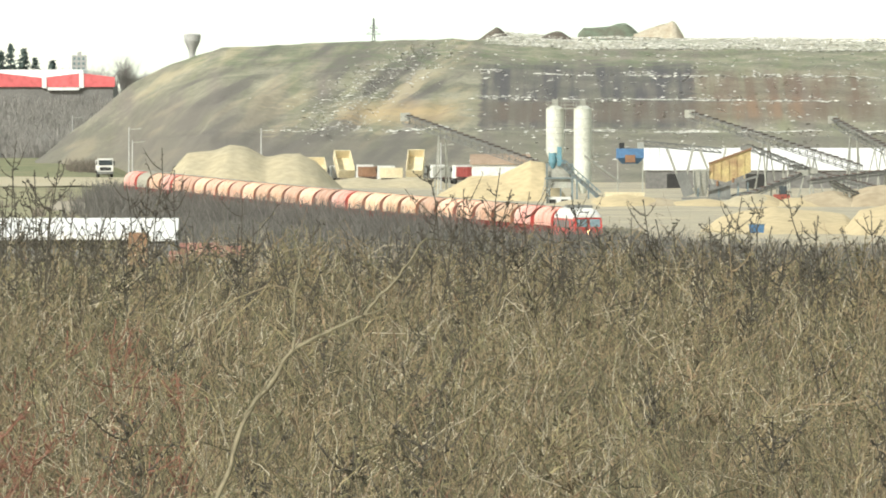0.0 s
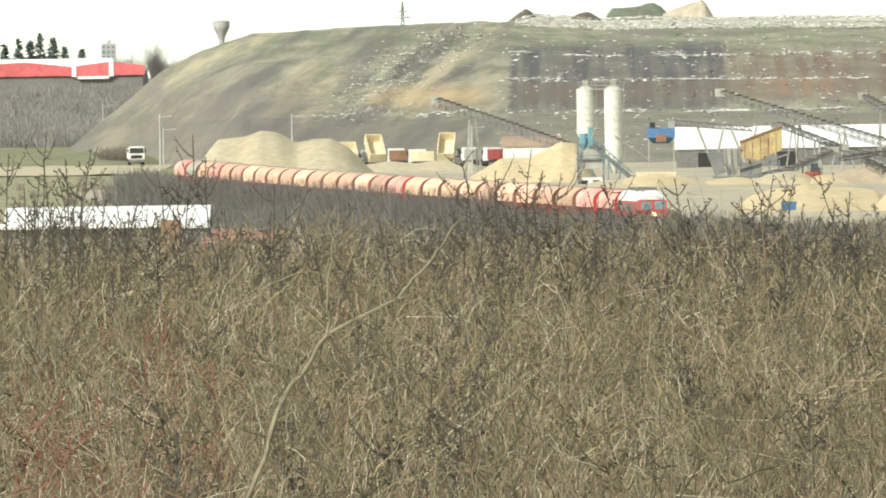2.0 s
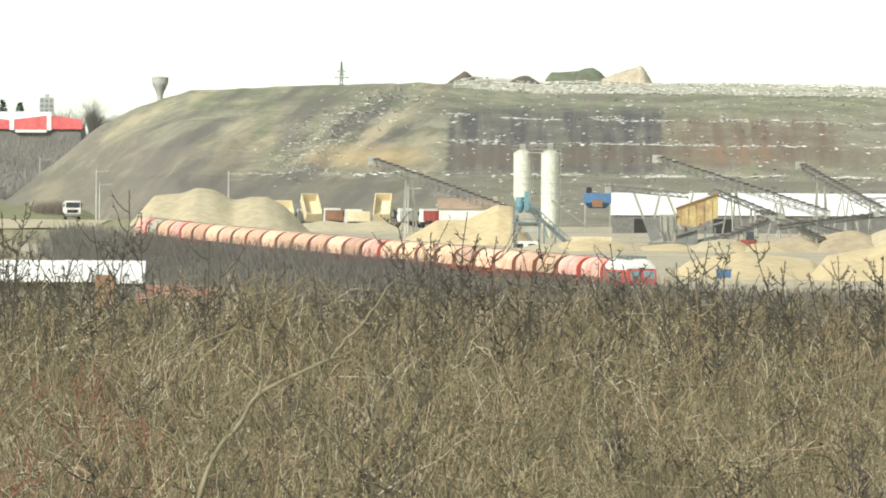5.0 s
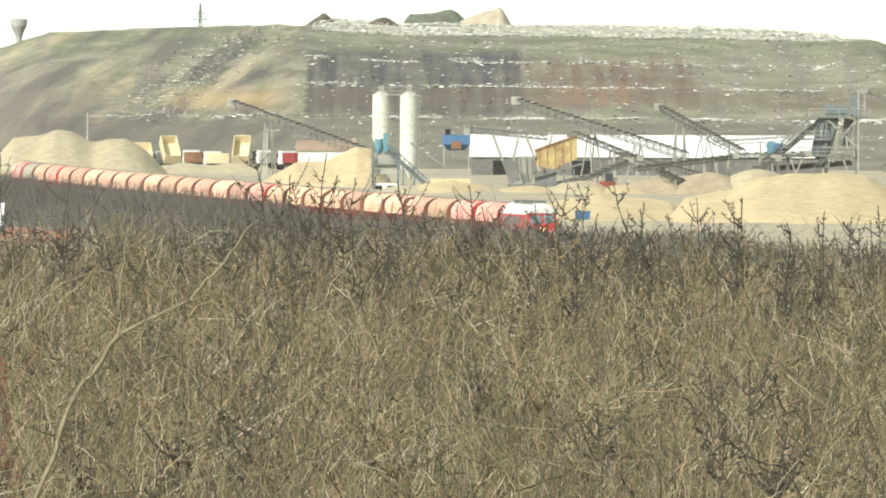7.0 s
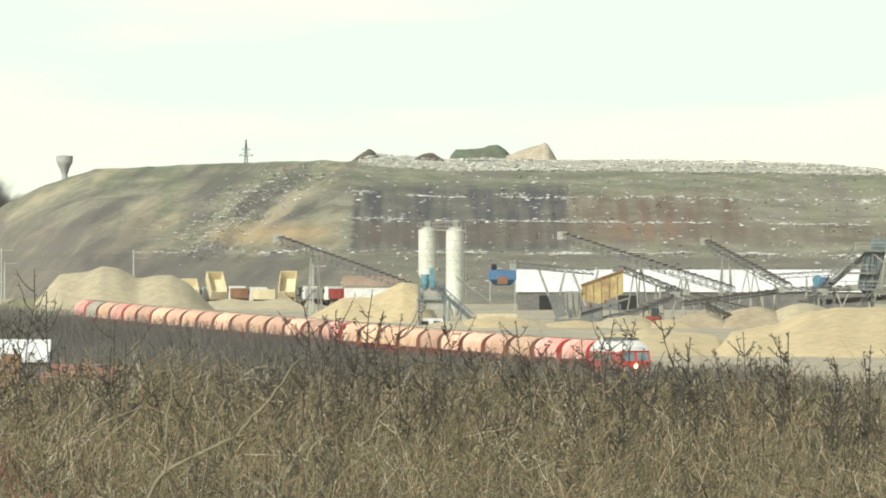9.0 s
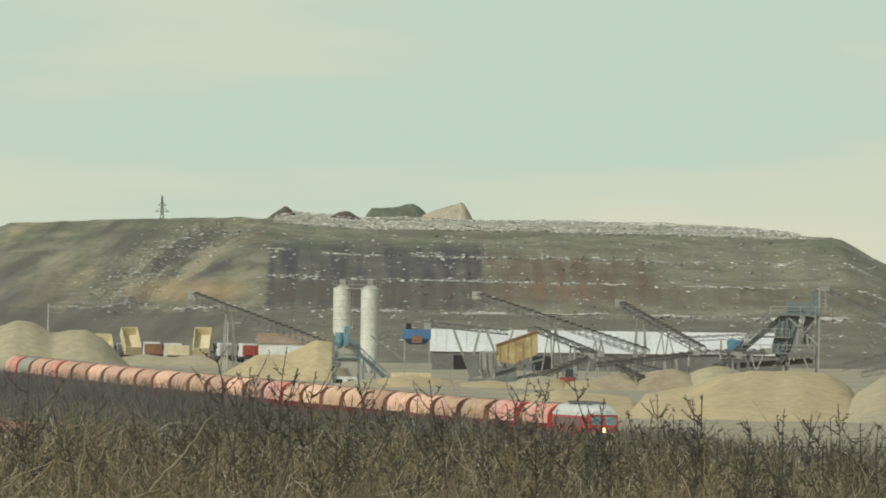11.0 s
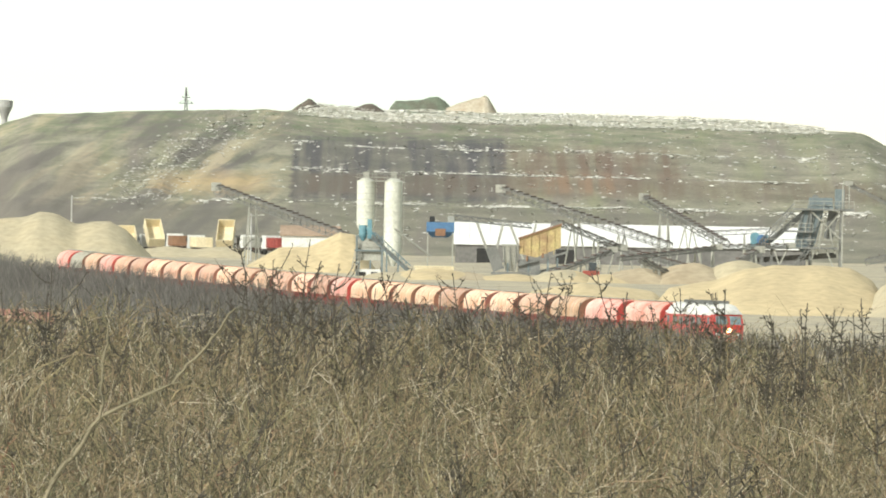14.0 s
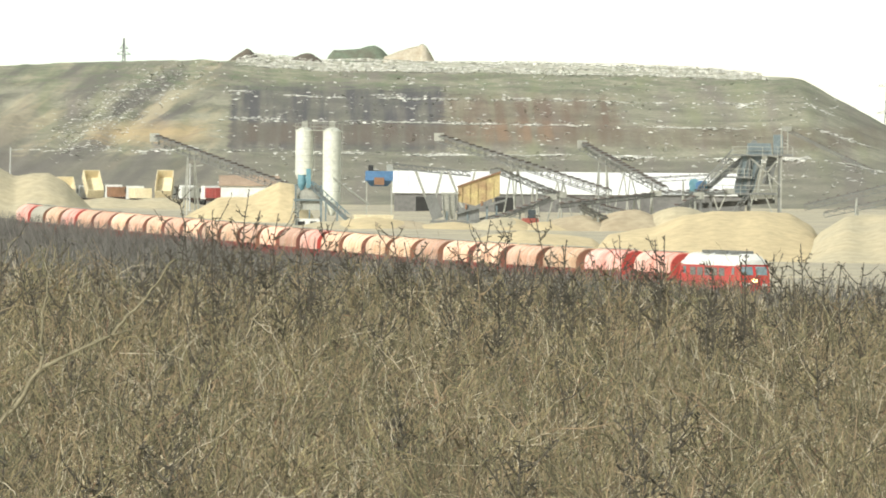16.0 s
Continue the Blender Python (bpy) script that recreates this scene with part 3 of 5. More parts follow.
    base = over(base, (0.15, 0.115, 0.085), math_node("MULTIPLY", ledge, math_node("ADD", math_node("MULTIPLY", patch, 0.35), 0.3)))
    low = band(2, -0.5, 7.64, 1.0, 2.0)
    base = over(base, (0.145, 0.132, 0.112), math_node("MULTIPLY", low, 0.5))
    plateau = band(1, 3721, 4100, 4.0, 2.0)
    base = over(base, (0.55, 0.52, 0.44), math_node("MULTIPLY", math_node("MULTIPLY", plateau, band(0, -13.97, 78.22, 4.0, 4.0)), 0.8))
    # broad darker brown low on the western slope, fading out upwards and eastwards
    west_dark = math_node("MULTIPLY", band(0, -79.20, -39.60, 8.0, 16.0), band(2, -1, 14.84, 4.0, 6.0))
    base = over(base, (0.15, 0.132, 0.118), math_node("MULTIPLY", west_dark, 0.6))
    seep = math_node("MULTIPLY", band(0, 25.0, 40.0, 2.0, 9.0), band(2, 9.3, 13.2, 0.9, 2.5))
    base = over(base, (0.28, 0.18, 0.115), math_node("MULTIPLY", seep, math_node("MULTIPLY", patch, 0.6)))
    foot = math_node("MULTIPLY", band(0, -60.0, -14.0, 5.0, 8.0), band(2, -1.0, 8.0, 1.2, 5.0))
    base = over(base, (0.125, 0.112, 0.10), math_node("MULTIPLY", foot, 0.35))
    ochre = math_node("MULTIPLY", band(0, -37.59, -14.32, 6.0, 12.0), band(2, 8.27, 12.74, 2.0, 3.0))
    base = over(base, (0.46, 0.34, 0.19), math_node("MULTIPLY", ochre, 0.75))
    turf = math_node("MULTIPLY", band(2, 17.06, 40, 1.5, 3.0), math_node("MULTIPLY", math_node("SUBTRACT", wob.outputs[0], 0.45), 5.0, True))
    base = over(base, (0.12, 0.165, 0.085), math_node("MULTIPLY", turf, 0.55))
    l.new(base, b.inputs["Base Color"])
    return m


lf_x = [-90.65 + 0.9 * i for i in range(235)]
lf_y = [3478 + 4 * j for j in range(62)] + [3740, 3760, 3800, 3900, 4000]
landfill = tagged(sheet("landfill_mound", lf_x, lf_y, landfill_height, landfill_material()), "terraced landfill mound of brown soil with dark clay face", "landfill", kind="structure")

# rubbish lies along the benches and on top
def litter_patch(name, label, spots, size, seed):
    rng = np.random.default_rng(seed)
    g = Geo()
    for x, y in spots:
        z = landfill_height(x, y)
        s = size * rng.uniform(0.4, 1.5)
        b = len(g.v)
        for k in range(5):
            w = k * 1.2566 + rng.uniform(-0.4, 0.4)
            g.v.append((x + math.cos(w) * s * rng.uniform(0.5, 1.5), y + math.sin(w) * s * 1.3, z + rng.uniform(-0.05, 0.12) + 0.05))
        g.v.append((x, y, z + s * rng.uniform(0.2, 0.6)))
        g.f += [(b + k, b + (k + 1) % 5, b + 5) for k in range(5)]
    return tagged(part(name, g, TRASH), label, "rubbish", kind="stuff")


TRASH = material("scattered_rubbish", (0.84, 0.82, 0.76), scale=0.4, fine=2, spread=0.3, island=True, dark=0.7)
rng = np.random.default_rng(5)
spots = []
for f0, count, x0, x1 in ((0.37, 3400, -28.0, 88.0), (0.59, 1000, -13.57, 89.59), (0.805, 650, -13.80, 82.80)):
    centres = rng.uniform(x0, x1, 30)
    for k in range(count):
        c = centres[rng.integers(30)]
        spots.append((c + rng.normal(0, 1.1), 3480 + 240 * (f0 + rng.normal(0, 0.016) + 0.012 * math.sin(c * 1.7))))
for k in range(1300):
    spots.append((rng.uniform(-15.38, 85.97), rng.uniform(3500, 3715)))
litter_patch("bench_rubbish", "pale plastic rubbish strewn along the landfill benches", spots, 0.31, 6)
spots = []
for k in range(1000):
    a = rng.uniform(0, 1)
    x = lerp(a, [(0, -39.60), (0.5, -32.58), (1, -22.08)])
    spots.append((x + rng.normal(0, 3.5), 3560 + 150 * a + rng.normal(0, 10)))
litter_patch("slope_rubbish", "whitish rubbish spilt down the landfill slope", spots, 0.25, 7)
spots = [(rng.uniform(-13.04, 74.50), rng.uniform(3718, 3786)) for k in range(8000)]
litter_patch("top_rubbish", "pale layer of fresh rubbish on the landfill top", spots, 0.25, 8)


def heap(name, label, category, x, y, rx, ry, h, mat, seed, z=-0.2, sharp=1.2, kind="", group="", skew=0.0):
    """A poured heap with a rounded crest and slumped flanks."""
    g = Geo()
    n, rings = 40, 16
    for k in range(rings):
        f = k / (rings - 1)
        for i in range(n):
            w = 2 * math.pi * i / n
            wob = 1 + 0.16 * noise.noise(Vector((math.cos(w) * 1.6 + seed, math.sin(w) * 1.6, f)))
            px, py = math.cos(w) * rx * f * wob, math.sin(w) * ry * f * wob
            pz = h * max(0.0, 1 - f ** sharp) * (1 + 0.22 * noise.noise(Vector((px / rx * 2.2 + seed, py / ry * 2.2, 1.7)))) - (0.3 if k == rings - 1 else 0)
            g.v.append((px + skew * pz, py, pz))
    for k in range(rings - 1):
        for i in range(n):
            j = (i + 1) % n
            g.f.append((k * n + i, k * n + j, k * n + n + j, k * n + n + i))
    ob = part(name, g, mat, smooth=True, at=pose(x, y, z))
    return tagged(ob, label, category, group, kind)


heap("soil_mound", "small dark soil heap on the landfill top", "heap", -11.61, 3775, 3.2, 3, 2.3, material("dark_soil", (0.13, 0.11, 0.09), scale=0.5, fine=3), 3, 21.84)
heap("soil_mound", "low dark soil heap on the landfill top", "heap", -1.42, 3775, 3.0, 3, 1.5, bpy.data.materials["dark_soil"], 5, 22.12)
# ---- gravel yard ----
def ridge(name, label, y, depth, crest, mat, seed, base=-0.5):
    """A long poured heap whose crest follows the given heights; both flanks fall to the ground."""
    g = Geo()
    x0, x1 = crest[0][0], crest[-1][0]
    nx, ny = 56, 25
    for j in range(ny):
        v = j / (ny - 1) * 2 - 1
        for i in range(nx):
            x = x0 + (x1 - x0) * i / (nx - 1)
            h = lerp(x, crest) - base
            fall = max(0.0, 1 - abs(v) ** (1.25 + 0.3 * noise.noise(Vector((x / 4, seed, 0)))))
            z = base + h * fall * (1 + 0.035 * noise.noise(Vector((x / 3.5 + seed, v * 2, 0)))) + 0.05 * fall * noise.noise(Vector((x / 1.4, v * 4, seed)))
            g.v.append((x, y + v * depth, z))
    g.f = [(j * nx + i, j * nx + i + 1, (j + 1) * nx + i + 1, (j + 1) * nx + i) for j in range(ny - 1) for i in range(nx - 1)]
    return tagged(part(name, g, mat, smooth=True), label, "heap")


ridge("sand_mound", "long heap of yellow-grey sand beside the track", 3080, 22, [(-56.83, -0.5), (-54.67, 3.10), (-51.59, 6.64), (-48.51, 7.02), (-45.81, 7.87), (-43.12, 7.33), (-40.81, 6.25), (-38.50, 6.56), (-36.19, 6.71), (-33.88, 5.41), (-30.80, 2.40), (-27.72, -0.5)], GRAVEL, 1)
ridge("sand_mound", "steep heap of orange sand under the conveyor", 3090, 16, [(-19.5, -0.5), (-16.2, 1.7), (-13.1, 3.4), (-9.3, 3.6), (-6.95, 4.6), (-4.8, 5.7), (-2.7, 5.3), (0.8, -0.5)], SAND, 4)
ridge("gravel_mound", "broad smooth heap of pale yellow gravel", 2575, 36, [(30.90, -0.5), (33.48, 2.80), (38.62, 3.70), (42.17, 5.12), (45.06, 5.57), (51.50, 5.63), (54.08, 5.31), (56.65, 4.09), (59.87, -0.5)], SAND, 6)
ridge("gravel_mound", "broad smooth heap of grey-yellow gravel", 2560, 30, [(54.40, -0.5), (57.28, 3.43), (60.16, 5.16), (64.00, 5.48), (70.40, 5.28), (76.80, 4.64), (81.92, -0.5)], GRAVEL, 7)
ridge("covered_mound", "green-covered rubbish heap with dark crest on landfill", 3796, 5, [(1.33, 20.0), (2.09, 22.88), (3.04, 24.02), (7.59, 24.30), (8.73, 24.78), (10.06, 24.87), (11.20, 24.21), (12.34, 23.07), (13.29, 20.0)], material("green_cover", (0.15, 0.19, 0.14), scale=0.5, fine=3, second=(0.11, 0.10, 0.08), amount=0.8), 11, 19.5)
ridge("waste_mound", "brown wedge of mixed waste on the landfill top", 3794, 5, [(10.62, 20.0), (11.57, 23.07), (14.23, 24.02), (17.07, 24.78), (18.02, 25.25), (18.59, 24.87), (19.73, 22.97), (21.06, 20.0)], material("brown_waste", (0.36, 0.30, 0.22), scale=0.5, fine=3, second=(0.52, 0.48, 0.4), amount=0.6), 12, 19.5)
ridge("gravel_mound", "long low ridge of pale sand in front of the plant", 2600, 42, [(14.5, -0.5), (18.0, 1.9), (20.5, 2.5), (24.0, 3.0), (28.0, 2.6), (32.0, 2.2), (35.5, -0.5)], SAND, 8)
ridge("sand_mound", "low bank of sand in front of the parked trucks", 3352, 12, [(-37.5, -0.5), (-34.5, 1.3), (-31.0, 1.7), (-27.0, 1.4), (-22.5, 1.8), (-18.5, 1.3), (-15.5, -0.5)], GRAVEL, 9)
BROWN_GRAVEL = material("brown_gravel", (0.36, 0.29, 0.20), scale=0.15, fine=0.9, second=(0.45, 0.38, 0.27), amount=0.7, bump=0.3, dark=0.9)
for u, v, w, mat, label in ((1100, 345, 9, SAND, "low heap of pale sand in the yard"), (1160, 352, 7, BROWN_GRAVEL, "low brownish gravel heap in the yard"), (1240, 352, 10, SAND, "low heap of pale sand in the yard"), (1330, 342, 6, GRAVEL, "low heap of grey gravel in the yard"), (1345, 346, 5.5, SAND, "small sand heap below the screen"), (1420, 350, 9, SAND, "low heap of pale sand in the yard"), (1470, 338, 7, BROWN_GRAVEL, "low brownish gravel heap behind the belts"), (1560, 330, 8, BROWN_GRAVEL, "low brownish gravel heap behind the belts"), (1650, 322, 8, GRAVEL, "low heap of grey gravel behind the belts"), (1040, 352, 7, GRAVEL, "low heap of grey gravel beside the plant"), (680, 340, 8, SAND, "spread of pale sand near the trucks")):
    heap("gravel_mound", label, "heap", (u - 1000) * 2990 / 40000, 2990, w, 12, 22.9 - (v - 66) * 2990 / 40000, mat, u * 0.13, -0.4, 1.6)


def silo(x, y, z0, z1, radius, seed):
    s = thing("cement_silo", pose(x, y, 0), "tall pale cylindrical cement silo of a mixing plant", "silo", "cement silos")
    rings = [(0.35, z0 - 1.9), (radius, z0)]
    count = 7
    for i in range(count):
        a, b = z0 + (z1 - z0) * i / count, z0 + (z1 - z0) * (i + 1) / count
        rings += [(radius, a + 0.05), (radius, b - 0.06), (radius + 0.04, b - 0.05), (radius + 0.04, b)]
    part("shell", Geo().lathe(rings + [(0.5, z1 + 0.45)], 24), SILO_WHITE, s)
    g = Geo()
    for i in range(8):
        w = 2 * math.pi * i / 8
        g.tube((radius * math.cos(w), radius * math.sin(w), z1), (radius * math.cos(w), radius * math.sin(w), z1 + 1.05), 0.035, n=5)
    for h in (0.55, 1.05):
        for i in range(8):
            w, v = 2 * math.pi * i / 8, 2 * math.pi * (i + 1) / 8
            g.tube((radius * math.cos(w), radius * math.sin(w), z1 + h), (radius * math.cos(v), radius * math.sin(v), z1 + h), 0.03, n=5)
    part("railing", g, STEEL_PALE, s)
    for i in range(1, count):
        zz = z0 + (z1 - z0) * i / count
        part("seam_ring", Geo().lathe([(radius + 0.02, zz - 0.05), (radius + 0.035, zz), (radius + 0.02, zz + 0.05)], 24), STEEL_PALE, s)
    part("filter", Geo().box((-0.4, -0.4, z1 + 0.2), (0.4, 0.4, z1 + 1.3)), STEEL_PALE, s)
    for i in range(4):
        w = math.pi / 4 + i * math.pi / 2
        part("leg", Geo().beam((radius * 0.9 * math.cos(w), radius * 0.9 * math.sin(w), -0.4), (radius * 0.9 * math.cos(w), radius * 0.9 * math.sin(w), z0 + 0.3), 0.22), STEEL_BLUE, s)
    g = Geo()
    for k in range(int((z1 - z0) / 0.5)):
        g.beam((radius + 0.2, -0.25, z0 + k * 0.5), (radius + 0.2, 0.25, z0 + k * 0.5), 0.05)
    g.beam((radius + 0.2, -0.25, z0), (radius + 0.2, -0.25, z1 + 1), 0.06).beam((radius + 0.2, 0.25, z0), (radius + 0.2, 0.25, z1 + 1), 0.06)
    part("ladder", g, STEEL_PALE, s)
    return s


silo(-1.37, 3050, 6.95, 12.82, 1.2, 1)
silo(2.36, 3049, 3.29, 12.82, 1.22, 2)


bridge = thing("silo_catwalk", pose(0, 0, 0), "steel catwalk joining the two silo tops", "catwalk")
part("deck", Geo().box((-0.38, 3048.4, 12.82), (1.45, 3049.6, 12.82 + 0.12)), STEEL_PALE, bridge)
for zz in (0.55, 1.05):
    part("handrail", Geo().beam((-1.14, 3048.4, 12.82 + zz), (2.29, 3048.4, 12.82 + zz), 0.07), STEEL_PALE, bridge)


def conveyor(a, b, label, width=1.2, depth=1.0, legs=(), mat=None):
    """A belt conveyor in an open truss from its foot a up to its head b, standing on trestles at the given shares of its length."""
    mat = mat or STEEL
    a, b = Vector(a), Vector(b)
    c = thing("belt_conveyor", Matrix.Translation(a), label, "conveyor", "belt conveyors")
    d = b - a
    across = Vector((d.y, -d.x, 0))
    across = across.normalized() if across.length > 0.1 else Vector((0, 1, 0))
    up = d.cross(across).normalized()
    if up.z < 0:
        up = -up
    count = max(6, int(d.length / 1.3))
    for s in (-1, 1):
        o = across * (width / 2 * s)
        part("side_truss", truss(o, o + d, up * depth, count, 0.1), mat, c)
    part("belt", Geo().beam(up * (depth + 0.15), d + up * (depth + 0.15), width * 0.8, 0.1), BELT, c)
    roller = mesh_of("belt_roller", Geo().beam(across * -width * 0.45, across * width * 0.45, 0.14, 0.14), UNDER)
    for k in range(count):
        ob = new("belt_roller", roller)
        ob.parent = c
        ob.matrix_basis = Matrix.Translation(d * ((k + 0.5) / count) + up * (depth + 0.25))
    part("head_drum", Geo().box(tuple(d + Vector((-0.7, -0.7, depth * 0.2))), tuple(d + Vector((0.7, 0.7, depth + 0.4)))), STEEL_PALE, c)
    for f, spread in legs:
        p = d * f
        for s in (-1, 1):
            for t in (-1, 1):
                foot = p + Vector((spread * t, 0, 0)) + across * (width * s)
                foot.z = -0.4 - a.z
                part("trestle_leg", Geo().beam(p + across * (width / 2 * s), foot, 0.16), STEEL_PALE, c)
    return c


def truss(a, b, up, count, w):
    g = Geo()
    g.beam(a, b, w).beam(a + up, b + up, w)
    for k in range(count):
        p, q = a.lerp(b, k / count), a.lerp(b, (k + 1) / count)
        g.beam(p, p + up, w * 0.7).beam(p + up, q, w * 0.6)
    return g


conveyor((-3.9, 3120.0, 4.2), (-22.2, 3140.0, 10.6), "long sloping steel truss belt conveyor over a sand heap", 1.2, 1.0, ((0.72, 0.3),))
conveyor((40.56, 3120.0, 3.85), (17.3, 3140.0, 11.1), "long sloping dark steel truss belt conveyor", 1.2, 0.9, ((0.28, 1.2), (0.55, 1.0)))
conveyor((48.52, 3130.0, 4.19), (37.33, 3150.0, 10.21), "steep short steel truss belt conveyor", 1.1, 0.9, ((0.45, 1.4), (0.75, 0.3)))
conveyor((22.20, 3010.0, 0.23), (31.71, 3020.0, 3.93), "low dark belt conveyor beside the gravel heaps", 1.0, 0.4, ((0.6, 0.2),))
conveyor((32.51, 3010.0, 2.93), (45.75, 3020.0, 4.53), "low dark belt conveyor beside the gravel heaps", 1.0, 0.4, ((0.3, 0.2), (0.8, 0.2)))
conveyor((45.90, 3030.0, 4.62), (55.77, 3035.0, 4.82), "level dark belt conveyor leading to the crusher", 1.0, 0.4, ((0.5, 0.2),))
conveyor((31.00, 3100.0, 4.36), (43.12, 3080.0, 1.40), "dark return belt conveyor below the truss conveyors", 0.9, 0.4, ((0.5, 0.2),))
conveyor((76.12, 3060.0, 7.51), (63.88, 3060.0, 13.32), "thin belt conveyor running down from the screening tower", 0.7, 0.25)
conveyor((66.5, 3060.0, 2.6), (86.44, 3060.0, 7.6), "dark belt conveyor behind the grey gravel", 1.0, 0.7, ((0.35, 0.3), (0.7, 0.3)))
conveyor((69.5, 3075.0, 1.6), (88.5, 3075.0, 5.6), "dark belt conveyor behind the grey gravel", 1.0, 0.6, ((0.6, 0.2),))
conveyor((43.5, 2990.0, 0.4), (51.0, 2995.0, 4.3), "short dark belt conveyor rising beside a sand heap", 1.1, 0.6, ((0.7, 0.3),))
conveyor((24.5, 3060.0, 7.4), (33.5, 3065.0, 3.9), "slanting dark belt conveyor below the truss conveyors", 1.0, 0.5, ((0.6, 0.3),))
conveyor((35.0, 2985.0, 3.1), (40.5, 2990.0, 0.4), "short dark belt conveyor sloping to the gravel", 0.9, 0.4, ((0.4, 0.2),))
conveyor((45.0, 3160.0, 5.6), (56.0, 3160.0, 6.3), "thin level truss conveyor in front of the shed roof", 0.8, 0.5, ((0.2, 0.2), (0.6, 0.2)))


def shed(x0, x1, y0, y1, eave, ridge, wall, roof, name, label, category, doors=()):
    h = thing(name, pose(0, 0, 0), label, category)
    part("wall", Geo().box((x0, y0 + 0.3, -0.5), (x1, y1 - 0.3, eave)), wall, h)
    mid = (y0 + y1) / 2
    g = Geo()
    g.v = [(x0 - 0.3, y0, eave), (x1 + 0.3, y0, eave), (x1 + 0.3, mid, ridge), (x0 - 0.3, mid, ridge), (x0 - 0.3, y1, eave), (x1 + 0.3, y1, eave)]
    g.v += [(x, y, z - 0.15) for x, y, z in g.v]
    g.f = [(0, 1, 2, 3), (3, 2, 5, 4), (7, 6, 9, 8), (8, 9, 10, 11), (0, 6, 7, 1), (4, 5, 11, 10), (0, 3, 9, 6), (3, 4, 10, 9), (1, 7, 8, 2), (2, 8, 11, 5)]
    r = part("roof", g, roof, h)
    g = Geo()
    for k in range(int((x1 - x0) / 1.5)):
        x = x0 + 0.5 + 1.5 * k
        g.beam((x, y0 + 0.02, eave + 0.06), (x, mid, ridge + 0.06), 0.08)
    part("roof_seam", g, roof, r)
    for dx, w, dh in doors:
        part("door", Geo().box((dx, y0 + 0.2, -0.2), (dx + w, y0 + 0.35, dh)), BLACK, h)
    return h


shed(11.89, 63.65, 3340, 3356, 2.96, 6.09, WALL_GREY, ROOF_WHITE, "long_shed", "long low industrial shed with bright white sheet roof", "shed", ((15.03, 2.5, 2.3), (26.72, 3.0, 2.3)))
shed(-13.94, -5.49, 3374, 3384, 3.61, 5.01, TRUCK_WHITE, ROOF_TILE, "site_hut", "small white site hut with faded clay roof", "hut")
shed(-59.28, -39.22, 2268, 2284, 2.20, 4.29, WALL_GREY, ROOF_WHITE, "white_hall", "low hall with bright white sheet-metal roof among scrub", "hall")


def mixing_plant():
    p = thing("mixing_plant", pose(-0.76, 3030, -0.4), "blue-grey steel concrete mixing plant below the silos", "plant")
    for x in (-1.7, 1.7):
        for y in (-1.6, 1.6):
            part("column", Geo().beam((x, y, 0), (x, y, 6.0), 0.28), STEEL_BLUE, p)
    part("platform", Geo().box((-2.0, -1.8, 3.9), (2.0, 1.8, 4.1)), STEEL_BLUE, p)
    part("mixer_drum", Geo().tube((-1.5, 0, 4.9), (1.5, 0, 4.9), 0.75, n=14), STEEL_PALE, p)
    part("cement_hopper", Geo().lathe([(0.2, 0), (0.55, 0.8), (0.55, 2.0), (0.5, 2.1)], 12, (-0.9, -1.0, 5.3)).box((-0.3, -1.5, 5.6), (0.3, -0.9, 8.2)).beam((-0.9, -1.2, 7.3), (0.8, -1.2, 6.0), 0.3), TEAL, p, "teal cement weighing hopper")
    part("mixer_housing", Geo().box((-1.9, -1.4, 2.7), (1.6, 1.4, 3.9), 0.94).box((-1.2, -1.2, 4.1), (1.4, 1.2, 5.9), 0.9), STEEL_PALE, p, "dusty pale mixer housing")
    part("stair", truss(Vector((-2.6, -1.9, 0.2)), Vector((-1.9, -1.9, 3.9)), Vector((0.7, 0, 0.0)), 8, 0.1), STEEL_PALE, p)
    part("control_cabin", Geo().box((-1.8, -1.5, 0.0), (1.8, 1.5, 1.5)), TRUCK_WHITE, p, "white control cabin")
    for x in (-0.9, 0.7):
        part("cabin_window", Geo().box((x - 0.45, -1.56, 0.5), (x + 0.45, -1.5, 1.15)), BLACK, p)
    part("skip_track", truss(Vector((0.3, -1.9, 5.6)), Vector((5.2, -1.9, 1.2)), Vector((0.35, 0, 0.9)), 8, 0.16), STEEL_BLUE, p)
    part("skip_track", truss(Vector((0.3, -0.6, 5.6)), Vector((5.2, -0.6, 1.2)), Vector((0.35, 0, 0.9)), 8, 0.16), STEEL_BLUE, p)
    part("skip_chute", Geo().beam((0.3, -1.25, 5.9), (5.2, -1.25, 1.5), 1.1, 0.5), STEEL, p)
    part("handrail", Geo().beam((-2, -1.8, 5.0), (2, -1.8, 5.0), 0.06).beam((-2, -1.8, 4.55), (2, -1.8, 4.55), 0.05), STEEL_PALE, p)
    part("service_pipe", Geo().tube((3.3, 0, 7.0), (8.2, 0.5, 3.4), 0.14, n=8), STEEL_PALE, p)
    return p


mixing_plant()


